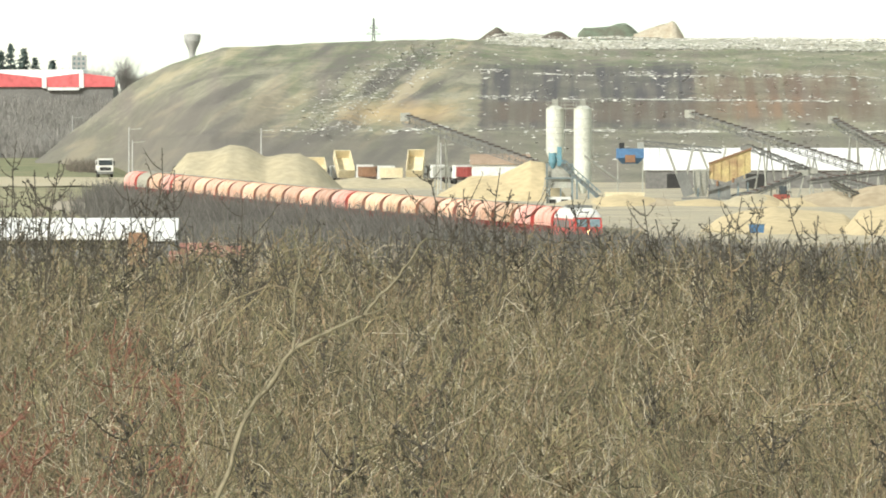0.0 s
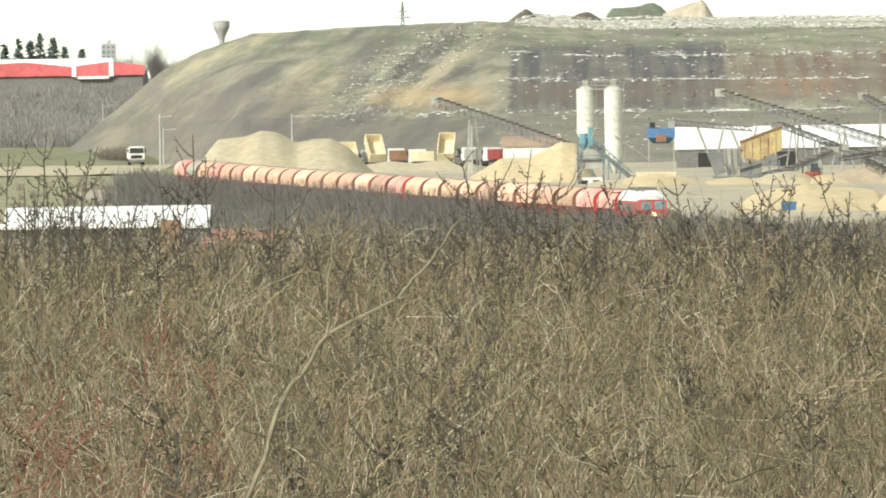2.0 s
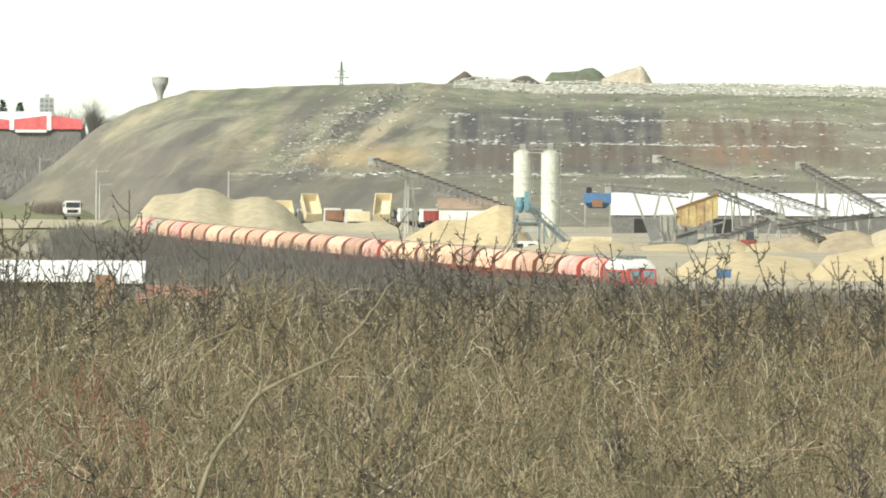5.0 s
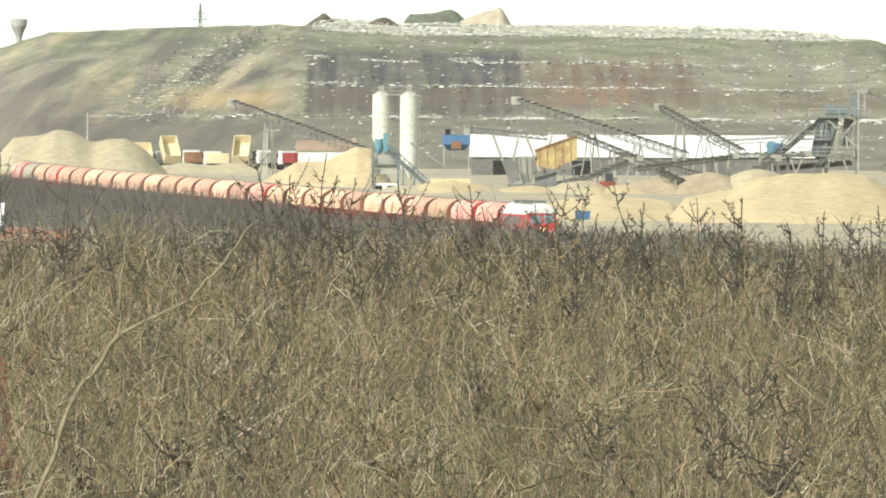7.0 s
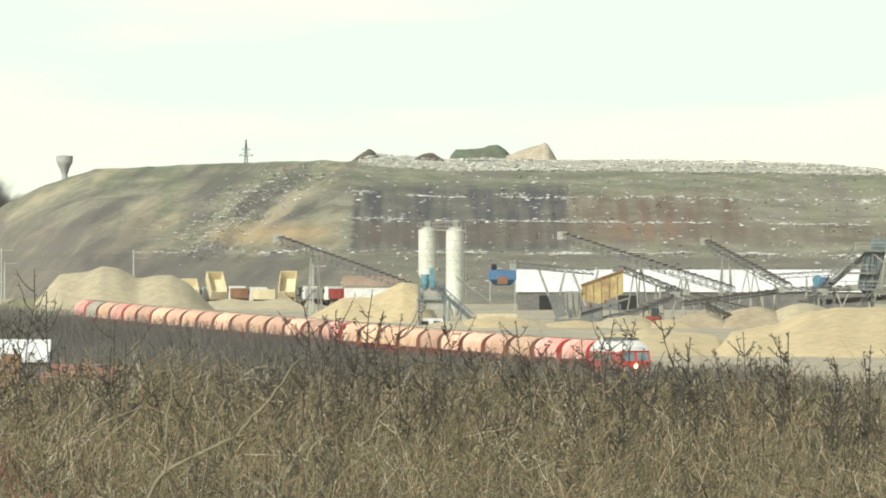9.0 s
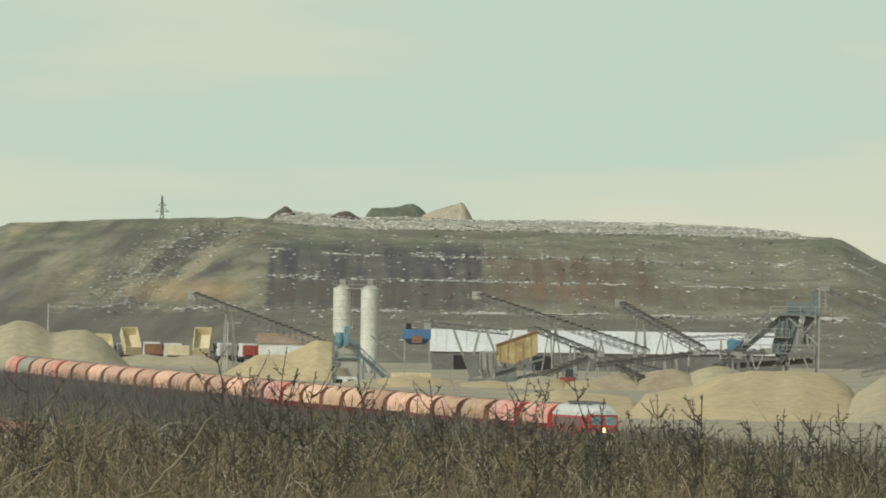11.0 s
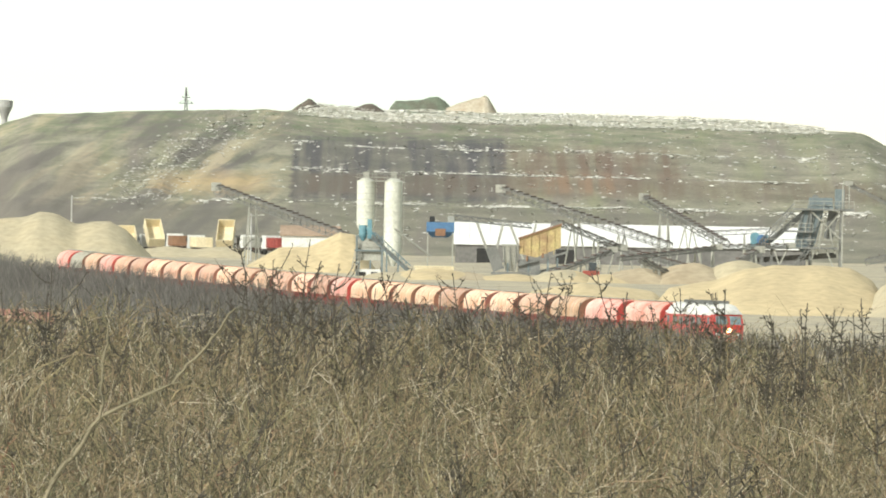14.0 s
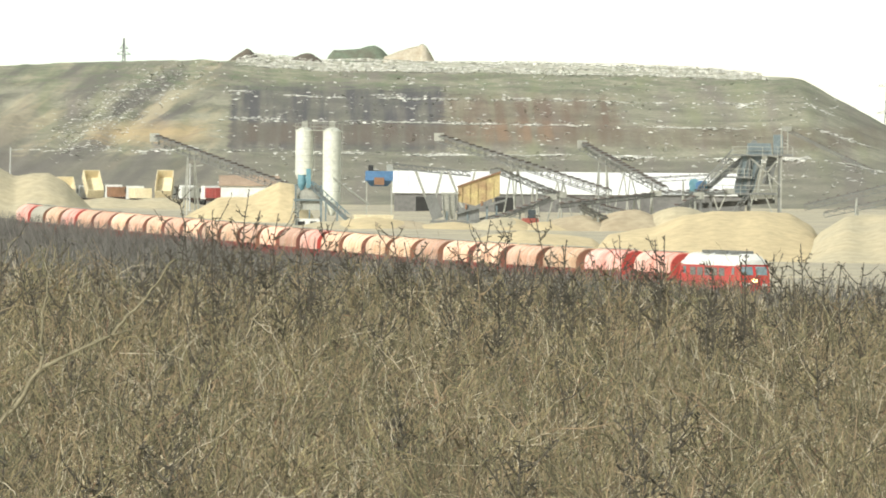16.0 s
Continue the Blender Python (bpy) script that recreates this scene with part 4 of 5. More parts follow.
def blue_bin():
    p = thing("aggregate_bin", pose(8.88, 3090, -0.4), "blue steel storage bin with rust patch on legs", "bin")
    x0, z0, z1 = 1.9, 5.20 + 0.4, 7.28 + 0.4
    part("bin_body", Geo().box((-1.1, -1.1, z0), (1.1, 1.1, z0 + 0.8), 1.75).box((-x0, -x0, z0 + 0.8), (x0, x0, z1)), BLUE, p)
    part("rust_plate", Geo().box((-0.7, -2.0, z0 + 0.2), (0.7, -1.9, z0 + 1.2)), RUST, p, "rusty plate")
    for x in (-1.7, 1.7):
        for y in (-1.7, 1.7):
            part("leg", Geo().beam((x, y, 0), (x, y, z0 + 1.0), 0.18), STEEL_PALE, p)
    part("drive_motor", Geo().box((-1.5, -0.4, z1), (-0.8, 0.4, z1 + 0.8)), BLACK, p)
    part("drive_motor", Geo().box((1.0, -0.4, z1), (1.9, 0.4, z1 + 0.9)), STEEL_PALE, p)
    g = truss(Vector((1.9, 0, z1 + 0.4)), Vector((12.5, 2, z1 - 0.6)), Vector((0, 0, 0.6)), 10, 0.2)
    part("feed_conveyor", g, STEEL, p)
    for x in (5.0, 9.5):
        part("prop", Geo().beam((x, 0.8, z1), (x + 2.2, 0.8, 2.0), 0.34).beam((x + 3.6, 0.8, z1), (x + 2.2, 0.8, 2.0), 0.32), STEEL_PALE, p)
    return p


blue_bin()


def yellow_plant():
    p = thing("screening_plant", pose(21.66, 3040, -0.4), "faded yellow screening plant with grey feed hopper", "plant")
    g = Geo()
    outline = [(-2.3, 5.5), (-2.3, 7.5), (3.3, 9.5), (3.3, 6.4), (0, 5.0)]
    for y in (-1.4, 1.4):
        g.v += [(x, y, z - 1.6) for x, z in outline]
    g.f = [(0, 1, 2, 3, 4), (9, 8, 7, 6, 5)] + [(i, (i + 1) % 5, 5 + (i + 1) % 5, 5 + i) for i in range(5)]
    part("screen_box", g, YELLOW, p)
    for i in range(5):
        x = -1.8 + i * 1.05
        part("stiffener", Geo().beam((x, -1.46, 3.9), (x, -1.46, 5.8 + 0.37 * i), 0.12), YELLOW, p)
    g = Geo().box((-4.1, -1.2, 1.5), (-2.7, 1.2, 3.0), 1.25)
    g.box((-4.4, -1.5, 3.0), (-2.45, 1.5, 4.9), 1.1)
    part("feed_hopper", g, STEEL_PALE, p, "pale grey feed hopper")
    for k in range(3):
        part("hopper_rib", Geo().box((-4.35 + 0.8 * k, -1.72, 1.9), (-4.23 + 0.8 * k, -1.6, 4.8)), STEEL, p)
    part("hopper_rim", Geo().box((-4.6, -1.75, 4.9), (-2.2, -1.6, 5.1)).box((-4.6, 1.6, 4.9), (-2.2, 1.75, 5.1)).box((-4.6, -1.6, 4.9), (-4.45, 1.6, 5.1)), STEEL_PALE, p)
    part("feed_flap", Geo().beam((-6.1, 0, 4.7), (-5.0, 0, 1.6), 0.35, 1.5), STEEL, p, "dark slanting feed flap")
    part("frame_rail", Geo().beam((-6.0, -1.4, 1.2), (4.5, -1.4, 1.2), 0.3).beam((-6.0, 1.4, 1.2), (4.5, 1.4, 1.2), 0.3), STEEL, p)
    part("engine_box", Geo().box((-2.4, -1.3, 1.4), (0.6, 1.3, 3.1), 0.95), STEEL, p)
    part("screen_rim", Geo().beam((-2.4, -1.5, 5.9), (3.4, -1.5, 7.95), 0.2).beam((-2.4, 1.5, 5.9), (3.4, 1.5, 7.95), 0.2), RUST, p)
    for x, z in ((-1.2, 3.4), (0.9, 3.8)):
        part("spring_mount", Geo().tube((x, -1.5, z - 0.5), (x, -1.5, z + 0.2), 0.16, n=8), RUST, p)
    part("side_rail", Geo().beam((-2.5, -1.6, 2.3), (4.3, -1.6, 4.2), 0.25).beam((-2.5, 1.6, 2.3), (4.3, 1.6, 4.2), 0.25), STEEL, p)
    part("head_motor", Geo().box((1.9, -0.6, 7.7), (3.4, 0.6, 8.3)), STEEL, p)
    for x in (-3.8, -1.0, 1.6, 2.9):
        for y in (-1.3, 1.3):
            part("leg", Geo().beam((x, y, 0), (x, y, 3.4), 0.24), STEEL_BLUE, p)
    part("discharge_belt", Geo().beam((-1.5, 0, 1.0), (7.5, 0, 3.3), 0.9, 0.3), STEEL, p)
    return p


yellow_plant()


def screening_tower():
    p = thing("screening_tower", pose(60.0, 3040, -0.4), "tall dusty blue-grey steel screening tower with stairs", "tower")
    for x in (-1.5, 2.6):
        for y in (-1.6, 1.6):
            part("column", Geo().beam((x - 0.1, y, 0), (x, y, 10.4), 0.3), STEEL, p)
    part("mast", Geo().beam((2.75, -1.9, 0), (2.75, -1.9, 13.9), 0.22), STEEL_PALE, p)
    part("mast", Geo().beam((3.6, -1.9, 10.4), (3.6, -1.9, 14.2), 0.16), STEEL_PALE, p)
    for z, x0, x1 in ((10.4, -3.8, 4.3), (5.2, -7.6, 2.2), (7.4, -5.2, -1.2)):
        part("platform", Geo().box((x0, -2.2, z), (x1, 2.2, z + 0.25)), STEEL, p)
        part("handrail", Geo().beam((x0, -2.2, z + 1.25), (x1, -2.2, z + 1.25), 0.08).beam((x0, -2.2, z + 0.7), (x1, -2.2, z + 0.7), 0.06), STEEL_PALE, p)
        for k in range(5):
            part("handrail_post", Geo().beam((x0 + (x1 - x0) * k / 4, -2.2, z), (x0 + (x1 - x0) * k / 4, -2.2, z + 1.25), 0.08), STEEL_PALE, p)
    part("screen_house", Geo().box((-1.9, -1.5, 10.65), (1.5, 1.5, 12.1), 0.92), STEEL_BLUE, p)
    part("top_bin", Geo().box((1.7, -1.2, 10.65), (3.0, 1.2, 13.3), 0.96), STEEL_BLUE, p, "blue-grey top bin")
    part("drive_motor", Geo().tube((-0.9, -0.8, 12.1), (-0.9, 0.5, 12.1), 0.45, n=12), STEEL, p)
    g = Geo()
    g.v = [(x, y, z) for y in (-1.4, 1.4) for x, z in ((-2.6, 10.4), (0.2, 10.4), (-0.9, 5.8), (-2.2, 4.4), (-3.6, 5.6))]
    g.f = [(0, 4, 3, 2, 1), (5, 6, 7, 8, 9)] + [(i, (i + 1) % 5, 5 + (i + 1) % 5, 5 + i) for i in range(5)]
    part("collecting_hopper", g, STEEL_BLUE, p, "dusty sloping steel collecting hopper")
    for k in range(4):
        part("hopper_rib", Geo().beam((-2.5 + 0.8 * k, -1.5, 10.2), (-3.3 + 0.7 * k, -1.5, 6.1), 0.14), STEEL, p)
    part("chute", Geo().beam((-2.4, -0.4, 10.0), (-7.4, -0.4, 5.8), 1.0, 0.7), STEEL, p)
    part("chute", Geo().beam((1.6, 0, 10.3), (0.9, 0, 6.6), 1.3, 1.3), STEEL, p)
    part("stair", truss(Vector((-8.4, -1.9, 5.2)), Vector((-3.8, -1.9, 10.4)), Vector((0, 0, 0.9)), 10, 0.16), STEEL, p)
    part("stair", truss(Vector((-5.2, -2.0, 0.2)), Vector((-1.4, -2.0, 5.2)), Vector((0, 0, 0.9)), 9, 0.14), STEEL, p)
    for a, b in (((-1.4, 10.2), (2.5, 6.6)), ((2.5, 10.2), (0.4, 7.6)), ((0.2, 9.6), (-0.6, 4.4)), ((1.1, 7.6), (1.8, 4.6)), ((-1.0, 5.2), (-1.9, 0.3)), ((0.6, 5.2), (2.6, 0.3)), ((-4.6, 5.2), (-6.8, 0.3)), ((-6.4, 5.2), (-4.8, 0.3))):
        part("brace", Geo().beam((a[0], -1.7, a[1]), (b[0], -1.7, b[1]), 0.2), STEEL_PALE, p)
    crusher = part("crusher", Geo().box((-9.6, -1.4, 5.4), (-7.0, 1.4, 7.0), 0.8).tube((-8.9, -1.5, 6.6), (-8.9, 1.5, 6.6), 0.7, n=14), TEAL, p, "teal crusher")
    part("flywheel", Geo().tube((-8.0, -1.75, 6.3), (-8.0, -1.5, 6.3), 0.75, n=16), BLUE, crusher)
    for x in (-9.3, -8.0, -6.7):
        part("crusher_stand", Geo().beam((x, -1.0, 0), (x, -1.0, 5.5), 0.34), STEEL, p)
    part("crusher_deck", Geo().box((-10.2, -1.8, 5.2), (-6.6, 1.8, 5.4)), STEEL, p)
    part("lower_belt", Geo().beam((-11.0, 0.2, 3.4), (2.0, 0.2, 4.4), 1.0, 0.7), BELT, p)
    part("walkway", Geo().box((-10.4, -1.8, 2.8), (-2, -1.4, 3.0)), STEEL, p)
    return p


screening_tower()


# ---- trucks ----
def tipper_truck(m, raised, label, bed_mat=None, with_cab=True):
    t = thing("tipper_truck", m, label, "truck", "trucks in the yard")
    part("chassis", Geo().box((-1.0, -3.6, 0.7), (1.0, 3.6, 1.0)), UNDER, t)
    cab = part("cab", Geo().box((-1.22, 1.9, 0.9), (1.22, 3.9, 2.9), 0.95), TRUCK_WHITE, t)
    part("windscreen", Geo().box((-1.05, 3.84, 1.85), (1.05, 3.94, 2.65)), DARK_GLASS, cab)
    part("grille", Geo().box((-0.85, 3.86, 1.05), (0.85, 3.96, 1.55)), BLACK, cab)
    part("bumper", Geo().box((-1.2, 3.7, 0.55), (1.2, 4.0, 0.9)), STEEL, t)
    for x in (-1.0, 1.0):
        part("headlamp", Geo().box((x - 0.15, 3.95, 0.95), (x + 0.15, 4.0, 1.15)), LAMP_OFF, t)
        part("mirror", Geo().box((x * 1.32 - 0.1, 3.6, 1.9), (x * 1.32 + 0.1, 3.75, 2.5)), BLACK, t)
    g = Geo().box((-1.25, -3.4, 0), (1.25, -3.3, 1.5)).box((-1.25, 1.6, 0), (1.25, 1.7, 1.5)).box((-1.25, -3.3, 0), (-1.15, 1.6, 1.5)).box((1.15, -3.3, 0), (1.25, 1.6, 1.5)).box((-1.2, -3.3, 0), (1.2, 1.6, 0.1))
    for y in (-2.2, -0.9, 0.4):
        g.box((-1.32, y - 0.08, 0), (-1.25, y + 0.08, 1.5)).box((1.25, y - 0.08, 0), (1.32, y + 0.08, 1.5))
    at = Matrix.Translation((0, -3.3, 1.1)) @ Matrix.Rotation(radians(raised), 4, "X") @ Matrix.Translation((0, 3.3, 0))
    part("tipper_bed", g, bed_mat or TIPPER, t, at=at)
    for y in (-2.6, -1.4, 2.7):
        for x in (-1.02, 1.02):
            part("wheel", Geo().tube((x - 0.16, y, 0.52), (x + 0.16, y, 0.52), 0.52, n=14), BLACK, t)
    return t


for u, v, turn, raised, label in ((605, 318, 11, 36, "white tipper truck with cream bed tipped high"), (560, 318, 5, 20, "white tipper truck with cream bed tipped high"), (737, 325, -5, 38, "tipper truck with sandy bed tipped high"), (690, 328, 12, 0, "tipper truck with cream bed lowered")):
    r = 3400
    tipper_truck(pose((u - 1000) * 0.085, r, 0.25, 0, 0, turn), raised, label)
tipper_truck(pose(-30.01, 3430, 0.25, 0, 0, 8), 0, "tipper truck with red bed lowered", RUST)
tipper_truck(pose(-18.44, 3430, 0.25, 0, 0, 15), 0, "small white truck parked in the yard", STEEL_PALE)
tipper_truck(pose(-14.75, 3420, 0.25, 0, 0, 20), 0, "red truck beside the site hut", WAGON_RED)
tipper_truck(pose(-70.5, 3460, 1.05, 0, 0, 183), 0, "white truck with pale load on the field road", TRUCK_WHITE)
dump = thing("skip_container", pose(8.09, 3080, 0.1), "cream open skip standing on sand", "skip")
part("skip_body", Geo().box((-2.4, -1.0, 0.0), (2.4, 1.0, 1.1), 1.15), TIPPER, dump)
part("skip_rim", Geo().box((-2.8, -1.2, 1.1), (2.8, -1.1, 1.25)).box((-2.8, 1.1, 1.1), (2.8, 1.2, 1.25)), TIPPER, dump)

crate = thing("blue_container", pose(21.7, 2560, 0.35), "small blue open container standing on sand", "container")
part("container_body", Geo().box((-0.8, -0.7, 0), (0.8, 0.7, 0.9), 1.1), BLUE, crate)
part("container_rim", Geo().box((-0.95, -0.85, 0.9), (0.95, -0.7, 1.0)).box((-0.95, 0.7, 0.9), (0.95, 0.85, 1.0)), STEEL_BLUE, crate)
loader = thing("wheel_loader", pose(28.92, 3005, 0.0), "small red wheel loader beside the belts", "loader")
part("body", Geo().box((-1.3, -0.9, 0.7), (1.0, 0.9, 1.6), 0.95), WAGON_RED, loader)
part("cab", Geo().box((-0.5, -0.7, 1.6), (0.6, 0.7, 2.7), 0.9), DARK_GLASS, loader)
part("bucket", Geo().box((1.4, -1.1, 0.2), (2.2, 1.1, 1.0), 1.1), STEEL, loader)
part("arm", Geo().beam((0.7, -0.4, 1.2), (1.6, -0.4, 0.7), 0.2).beam((0.7, 0.4, 1.2), (1.6, 0.4, 0.7), 0.2), STEEL, loader)
for x in (-0.8, 0.7):
    for y in (-0.85, 0.85):
        part("wheel", Geo().tube((x, y - 0.2, 0.55), (x, y + 0.2, 0.55), 0.55, n=14), BLACK, loader)

# ---- poles, pylons, far buildings ----
def pole(x, y, h, label="concrete pole with a short cross arm"):
    p = thing("power_pole", pose(x, y, -0.4), label, "pole", "power poles")
    part("mast", Geo().tube((0, 0, 0), (0, 0, h), 0.16, 0.10, n=8), CONCRETE, p)
    part("cross_arm", Geo().beam((-0.1, 0, h - 0.4), (1.5, 0, h - 0.3), 0.12), STEEL_PALE, p)
    part("lamp_head", Geo().box((1.3, -0.15, h - 0.35), (1.9, 0.15, h - 0.15)), STEEL_PALE, p)


pole(-46.40, 3450, 9.0)
pole(-66.58, 3450, 9.2)
pole(-66.1, 3452, 7.2)
pole(-88.36, 4300, 9.0)
pole(-85.36, 4300, 10.0)
pole(-18.15, 3300, 7.5)
pole(-87.20, 4000, 9.0)


def pylon(x, y, z, h, slim, arms):
    p = thing("lattice_pylon", pose(x, y, z), "grey lattice power pylon on the skyline", "pylon", "lattice pylons")
    g = Geo()
    for s in (-1, 1):
        for t in (-1, 1):
            g.beam((s * h * slim, t * h * slim, 0), (s * 0.06, t * 0.06, h), 0.11)
    for k in range(8):
        a, b = k / 8, (k + 1) / 8
        ra, rb = h * slim * (1 - a), h * slim * (1 - b)
        for s in (-1, 1):
            g.beam((-ra, s * ra, a * h), (rb, s * rb, b * h), 0.07).beam((ra, s * ra, a * h), (-rb, s * rb, b * h), 0.07)
    part("tower", g, STEEL, p)
    for f, w in arms:
        part("cross_arm", Geo().beam((-h * w, 0, f * h), (h * w, 0, f * h), 0.12).beam((-h * w, 0, f * h), (0, 0, f * h + 0.7), 0.07).beam((h * w, 0, f * h), (0, 0, f * h + 0.7), 0.07), STEEL, p)


pylon(-33.05, 3900, 18.5, 7.3, 0.055, ((0.62, 0.17), (0.76, 0.1)))
pylon(116.61, 4600, 2.0, 20.3, 0.05, ((0.29, 0.11), (0.52, 0.11), (0.79, 0.10)))

tower = thing("water_tower", pose(-80.85, 4900, 8.0), "concrete water tower with flared cup on tall stem", "water tower")
part("stem", Geo().lathe([(0.85, 0), (0.7, 8.0), (0.65, 11.0)], 16), CONCRETE, tower)
part("cup", Geo().lathe([(0.65, 11.0), (0.95, 12.0), (1.75, 13.7), (1.85, 15.0), (1.75, 15.1), (0.5, 15.25)], 20), CONCRETE, tower)

hall = thing("warehouse", pose(0, 0, 0), "long far warehouse with red and white cladding", "warehouse")
part("wall", Geo().box((-140.65, 4850, 2.0), (-97.00, 4900, 11.95)), WALL_GREY, hall)
for x0, x1, z0, z1 in ((-140.65, -122.22, 14.01, 14.86), (-122.22, -112.28, 14.86, 13.77), (-111.31, -104.28, 13.89, 14.74), (-103.31, -96.64, 14.74, 13.89)):
    g = Geo()
    low = 11.83
    g.v = [(x0, 4849.4, low), (x1, 4849.4, low), (x1, 4849.4, z1), (x0, 4849.4, z0), (x0, 4849.9, low), (x1, 4849.9, low), (x1, 4849.9, z1), (x0, 4849.9, z0)]
    g.f = [(0, 1, 2, 3), (7, 6, 5, 4), (0, 4, 5, 1), (1, 5, 6, 2), (2, 6, 7, 3), (3, 7, 4, 0)]
    part("fascia", g, RED_SHEET, hall, "red cladding gable")
for x in (-111.79, -103.79):
    part("fascia_panel", Geo().box((x - 0.5, 4849.2, 11.59), (x + 0.5, 4849.8, 14.86)), WHITE_SHEET, hall)
part("roof", Geo().box((-140.65, 4852, 13.77), (-103.06, 4900, 15.47), 0.97), WHITE_SHEET, hall)
part("loading_wall", Geo().box((-111.06, 4849.0, 11.10), (-104.28, 4849.6, 11.71)), WHITE_SHEET, hall)
far_block = thing("tower_block", pose(-106.00, 4930, 5), "far pale concrete tower block", "building")
part("wall", Geo().box((-1.6, -1, 0), (1.6, 1, 18.56 - 5)).box((-0.4, -0.6, 0), (0.5, 0.6, 19.30 - 5)), CONCRETE, far_block)
for fx in range(3):
    for fz in range(6):
        part("window", Geo().box((-1.3 + fx * 1.0, -1.05, 7 + fz * 1.1), (-0.8 + fx * 1.0, -1.0, 7.6 + fz * 1.1)), GLASS, far_block)
shed(120.15, 135.00, 4490, 4510, 4.99, 8.10, WHITE_SHEET, ROOF_WHITE, "far_hall", "far white hall beyond the landfill", "hall")


pale_block = thing("far_house", pose(122.79, 4700, 3.0), "pale far house beyond the landfill", "building")
part("wall", Geo().box((-3.0, -2, 0), (3.0, 2, 10.04 - 3.0)), WHITE_SHEET, pale_block)
part("roof", Geo().box((-3.3, -2.2, 10.04 - 3.0), (3.3, 2.2, 10.98 - 3.0), 0.6), ROOF_TILE, pale_block)
lean = thing("lean_to", pose(0, 0, 0), "white-roofed lean-to with brown gable beside the hall", "shed")
part("roof", Geo().box((-59.94, 2258, 2.26), (-43.77, 2266, 2.76), 0.98), ROOF_WHITE, lean)
part("wall", Geo().box((-59.94, 2259, -0.6), (-43.77, 2265, 2.26)), WALL_GREY, lean)
part("gable", Geo().box((-43.71, 2257, -0.6), (-41.73, 2265, 2.93), 0.9), RUST, lean, "brown gable")


def cottage(u, r, w, top, label):
    c = thing("cottage", pose((u - 1000) * r / 40000, r, -0.5), label, "house", "small houses")
    part("wall", Geo().box((-w, -2.5, 0), (w, 2.5, top - 1.2)), TRUCK_WHITE, c)
    g = Geo()
    g.v = [(-w - 0.3, -2.8, top - 1.2), (w + 0.3, -2.8, top - 1.2), (w + 0.3, 0, top), (-w - 0.3, 0, top), (-w - 0.3, 2.8, top - 1.2), (w + 0.3, 2.8, top - 1.2)]
    g.f = [(0, 1, 2, 3), (3, 2, 5, 4), (0, 3, 4), (1, 5, 2), (0, 4, 5, 1)]
    part("roof", g, RED_TILE, c, "dull red tiled roof")
    for x in (-0.5 * w, 0.5 * w):
        part("window", Geo().box((x - 0.4, -2.55, 0.9), (x + 0.4, -2.45, 1.9)), BLACK, c)


RED_TILE = material("dull_red_tiles", (0.36, 0.17, 0.14), scale=0.5, fine=4)
for u, r, w, top in ((352, 2230, 1.6, 2.7), (392, 2210, 2.0, 2.6), (330, 2200, 1.4, 2.2)):
    cottage(u, r, w, top, "small cottage with dull red roof among scrub")

# ---- trees and scrub ----
def brush_sets(centres, height, stems, spread, radius, seed, k=4):
    """Many bare stems fanning out of each centre."""
    rng = np.random.default_rng(seed)
    c = np.repeat(np.asarray(centres, float), stems, axis=0)
    n = len(c)
    h = np.repeat(np.asarray(height, float), stems) * rng.uniform(0.55, 1.05, n)
    w = rng.uniform(0, 2 * np.pi, n)
    lean = rng.uniform(0.1, 1.0, n) * spread * h
    f = np.linspace(0, 1, k)
    pts = np.empty((n, k, 3))
    start = rng.normal(0, 0.25, (n, 2)) * spread
    pts[:, :, 0] = c[:, 0:1] + start[:, 0:1] + np.cos(w)[:, None] * lean[:, None] * f ** 1.3 + rng.normal(0, 0.06, (n, k)) * h[:, None] * f
    pts[:, :, 1] = c[:, 1:2] + start[:, 1:2] + np.sin(w)[:, None] * lean[:, None] * f ** 1.3
    pts[:, :, 2] = c[:, 2:3] + h[:, None] * f * (1 - 0.15 * f)
    r = radius * rng.uniform(0.6, 1.3, n)[:, None] * (1 - 0.75 * f)
    return pts, r


def scrub_belt():
    rng = np.random.default_rng(21)
    centres, heights = [], []
    for k in range(7600):
        s = rng.uniform(-330, 850)
        p = on_track(s)
        hedge = k % 5 < 2
        off = rng.uniform(14, 60) if hedge else 50 + abs(rng.normal(0, 1)) * 260
        y = p.y - off
        x = p.x * y / p.y + rng.normal(0, 1.5)
        if y < 1550 or (-61.56 < x < -38.19 and 2150 < y < 2292):
            continue
        centres.append((x, y, land(x, y)))
        tall = 5.2 if s > 330 else 4.2 if s > 200 else 4.4 if s > 22 else 3.7 if s > -40 else 4.7
        heights.append(tall * rng.uniform(0.75, 1.1) if hedge else rng.uniform(1.6, 3.0))
    for k in range(300):
        s = rng.uniform(10, 200)
        p = on_track(s)
        y = p.y + rng.uniform(8, 180)
        x = p.x * y / p.y + rng.normal(0, 3)
        centres.append((x, y, land(x, y)))
        heights.append(rng.uniform(1.0, 2.6))
    return brush_sets(centres, heights, 9, 0.5, 0.065, 22, 3)


tagged(new("bare_scrub", stems_mesh("bare_scrub", [scrub_belt()], SCRUB)), "belt of grey leafless scrub along the railway", "scrub", kind="stuff")


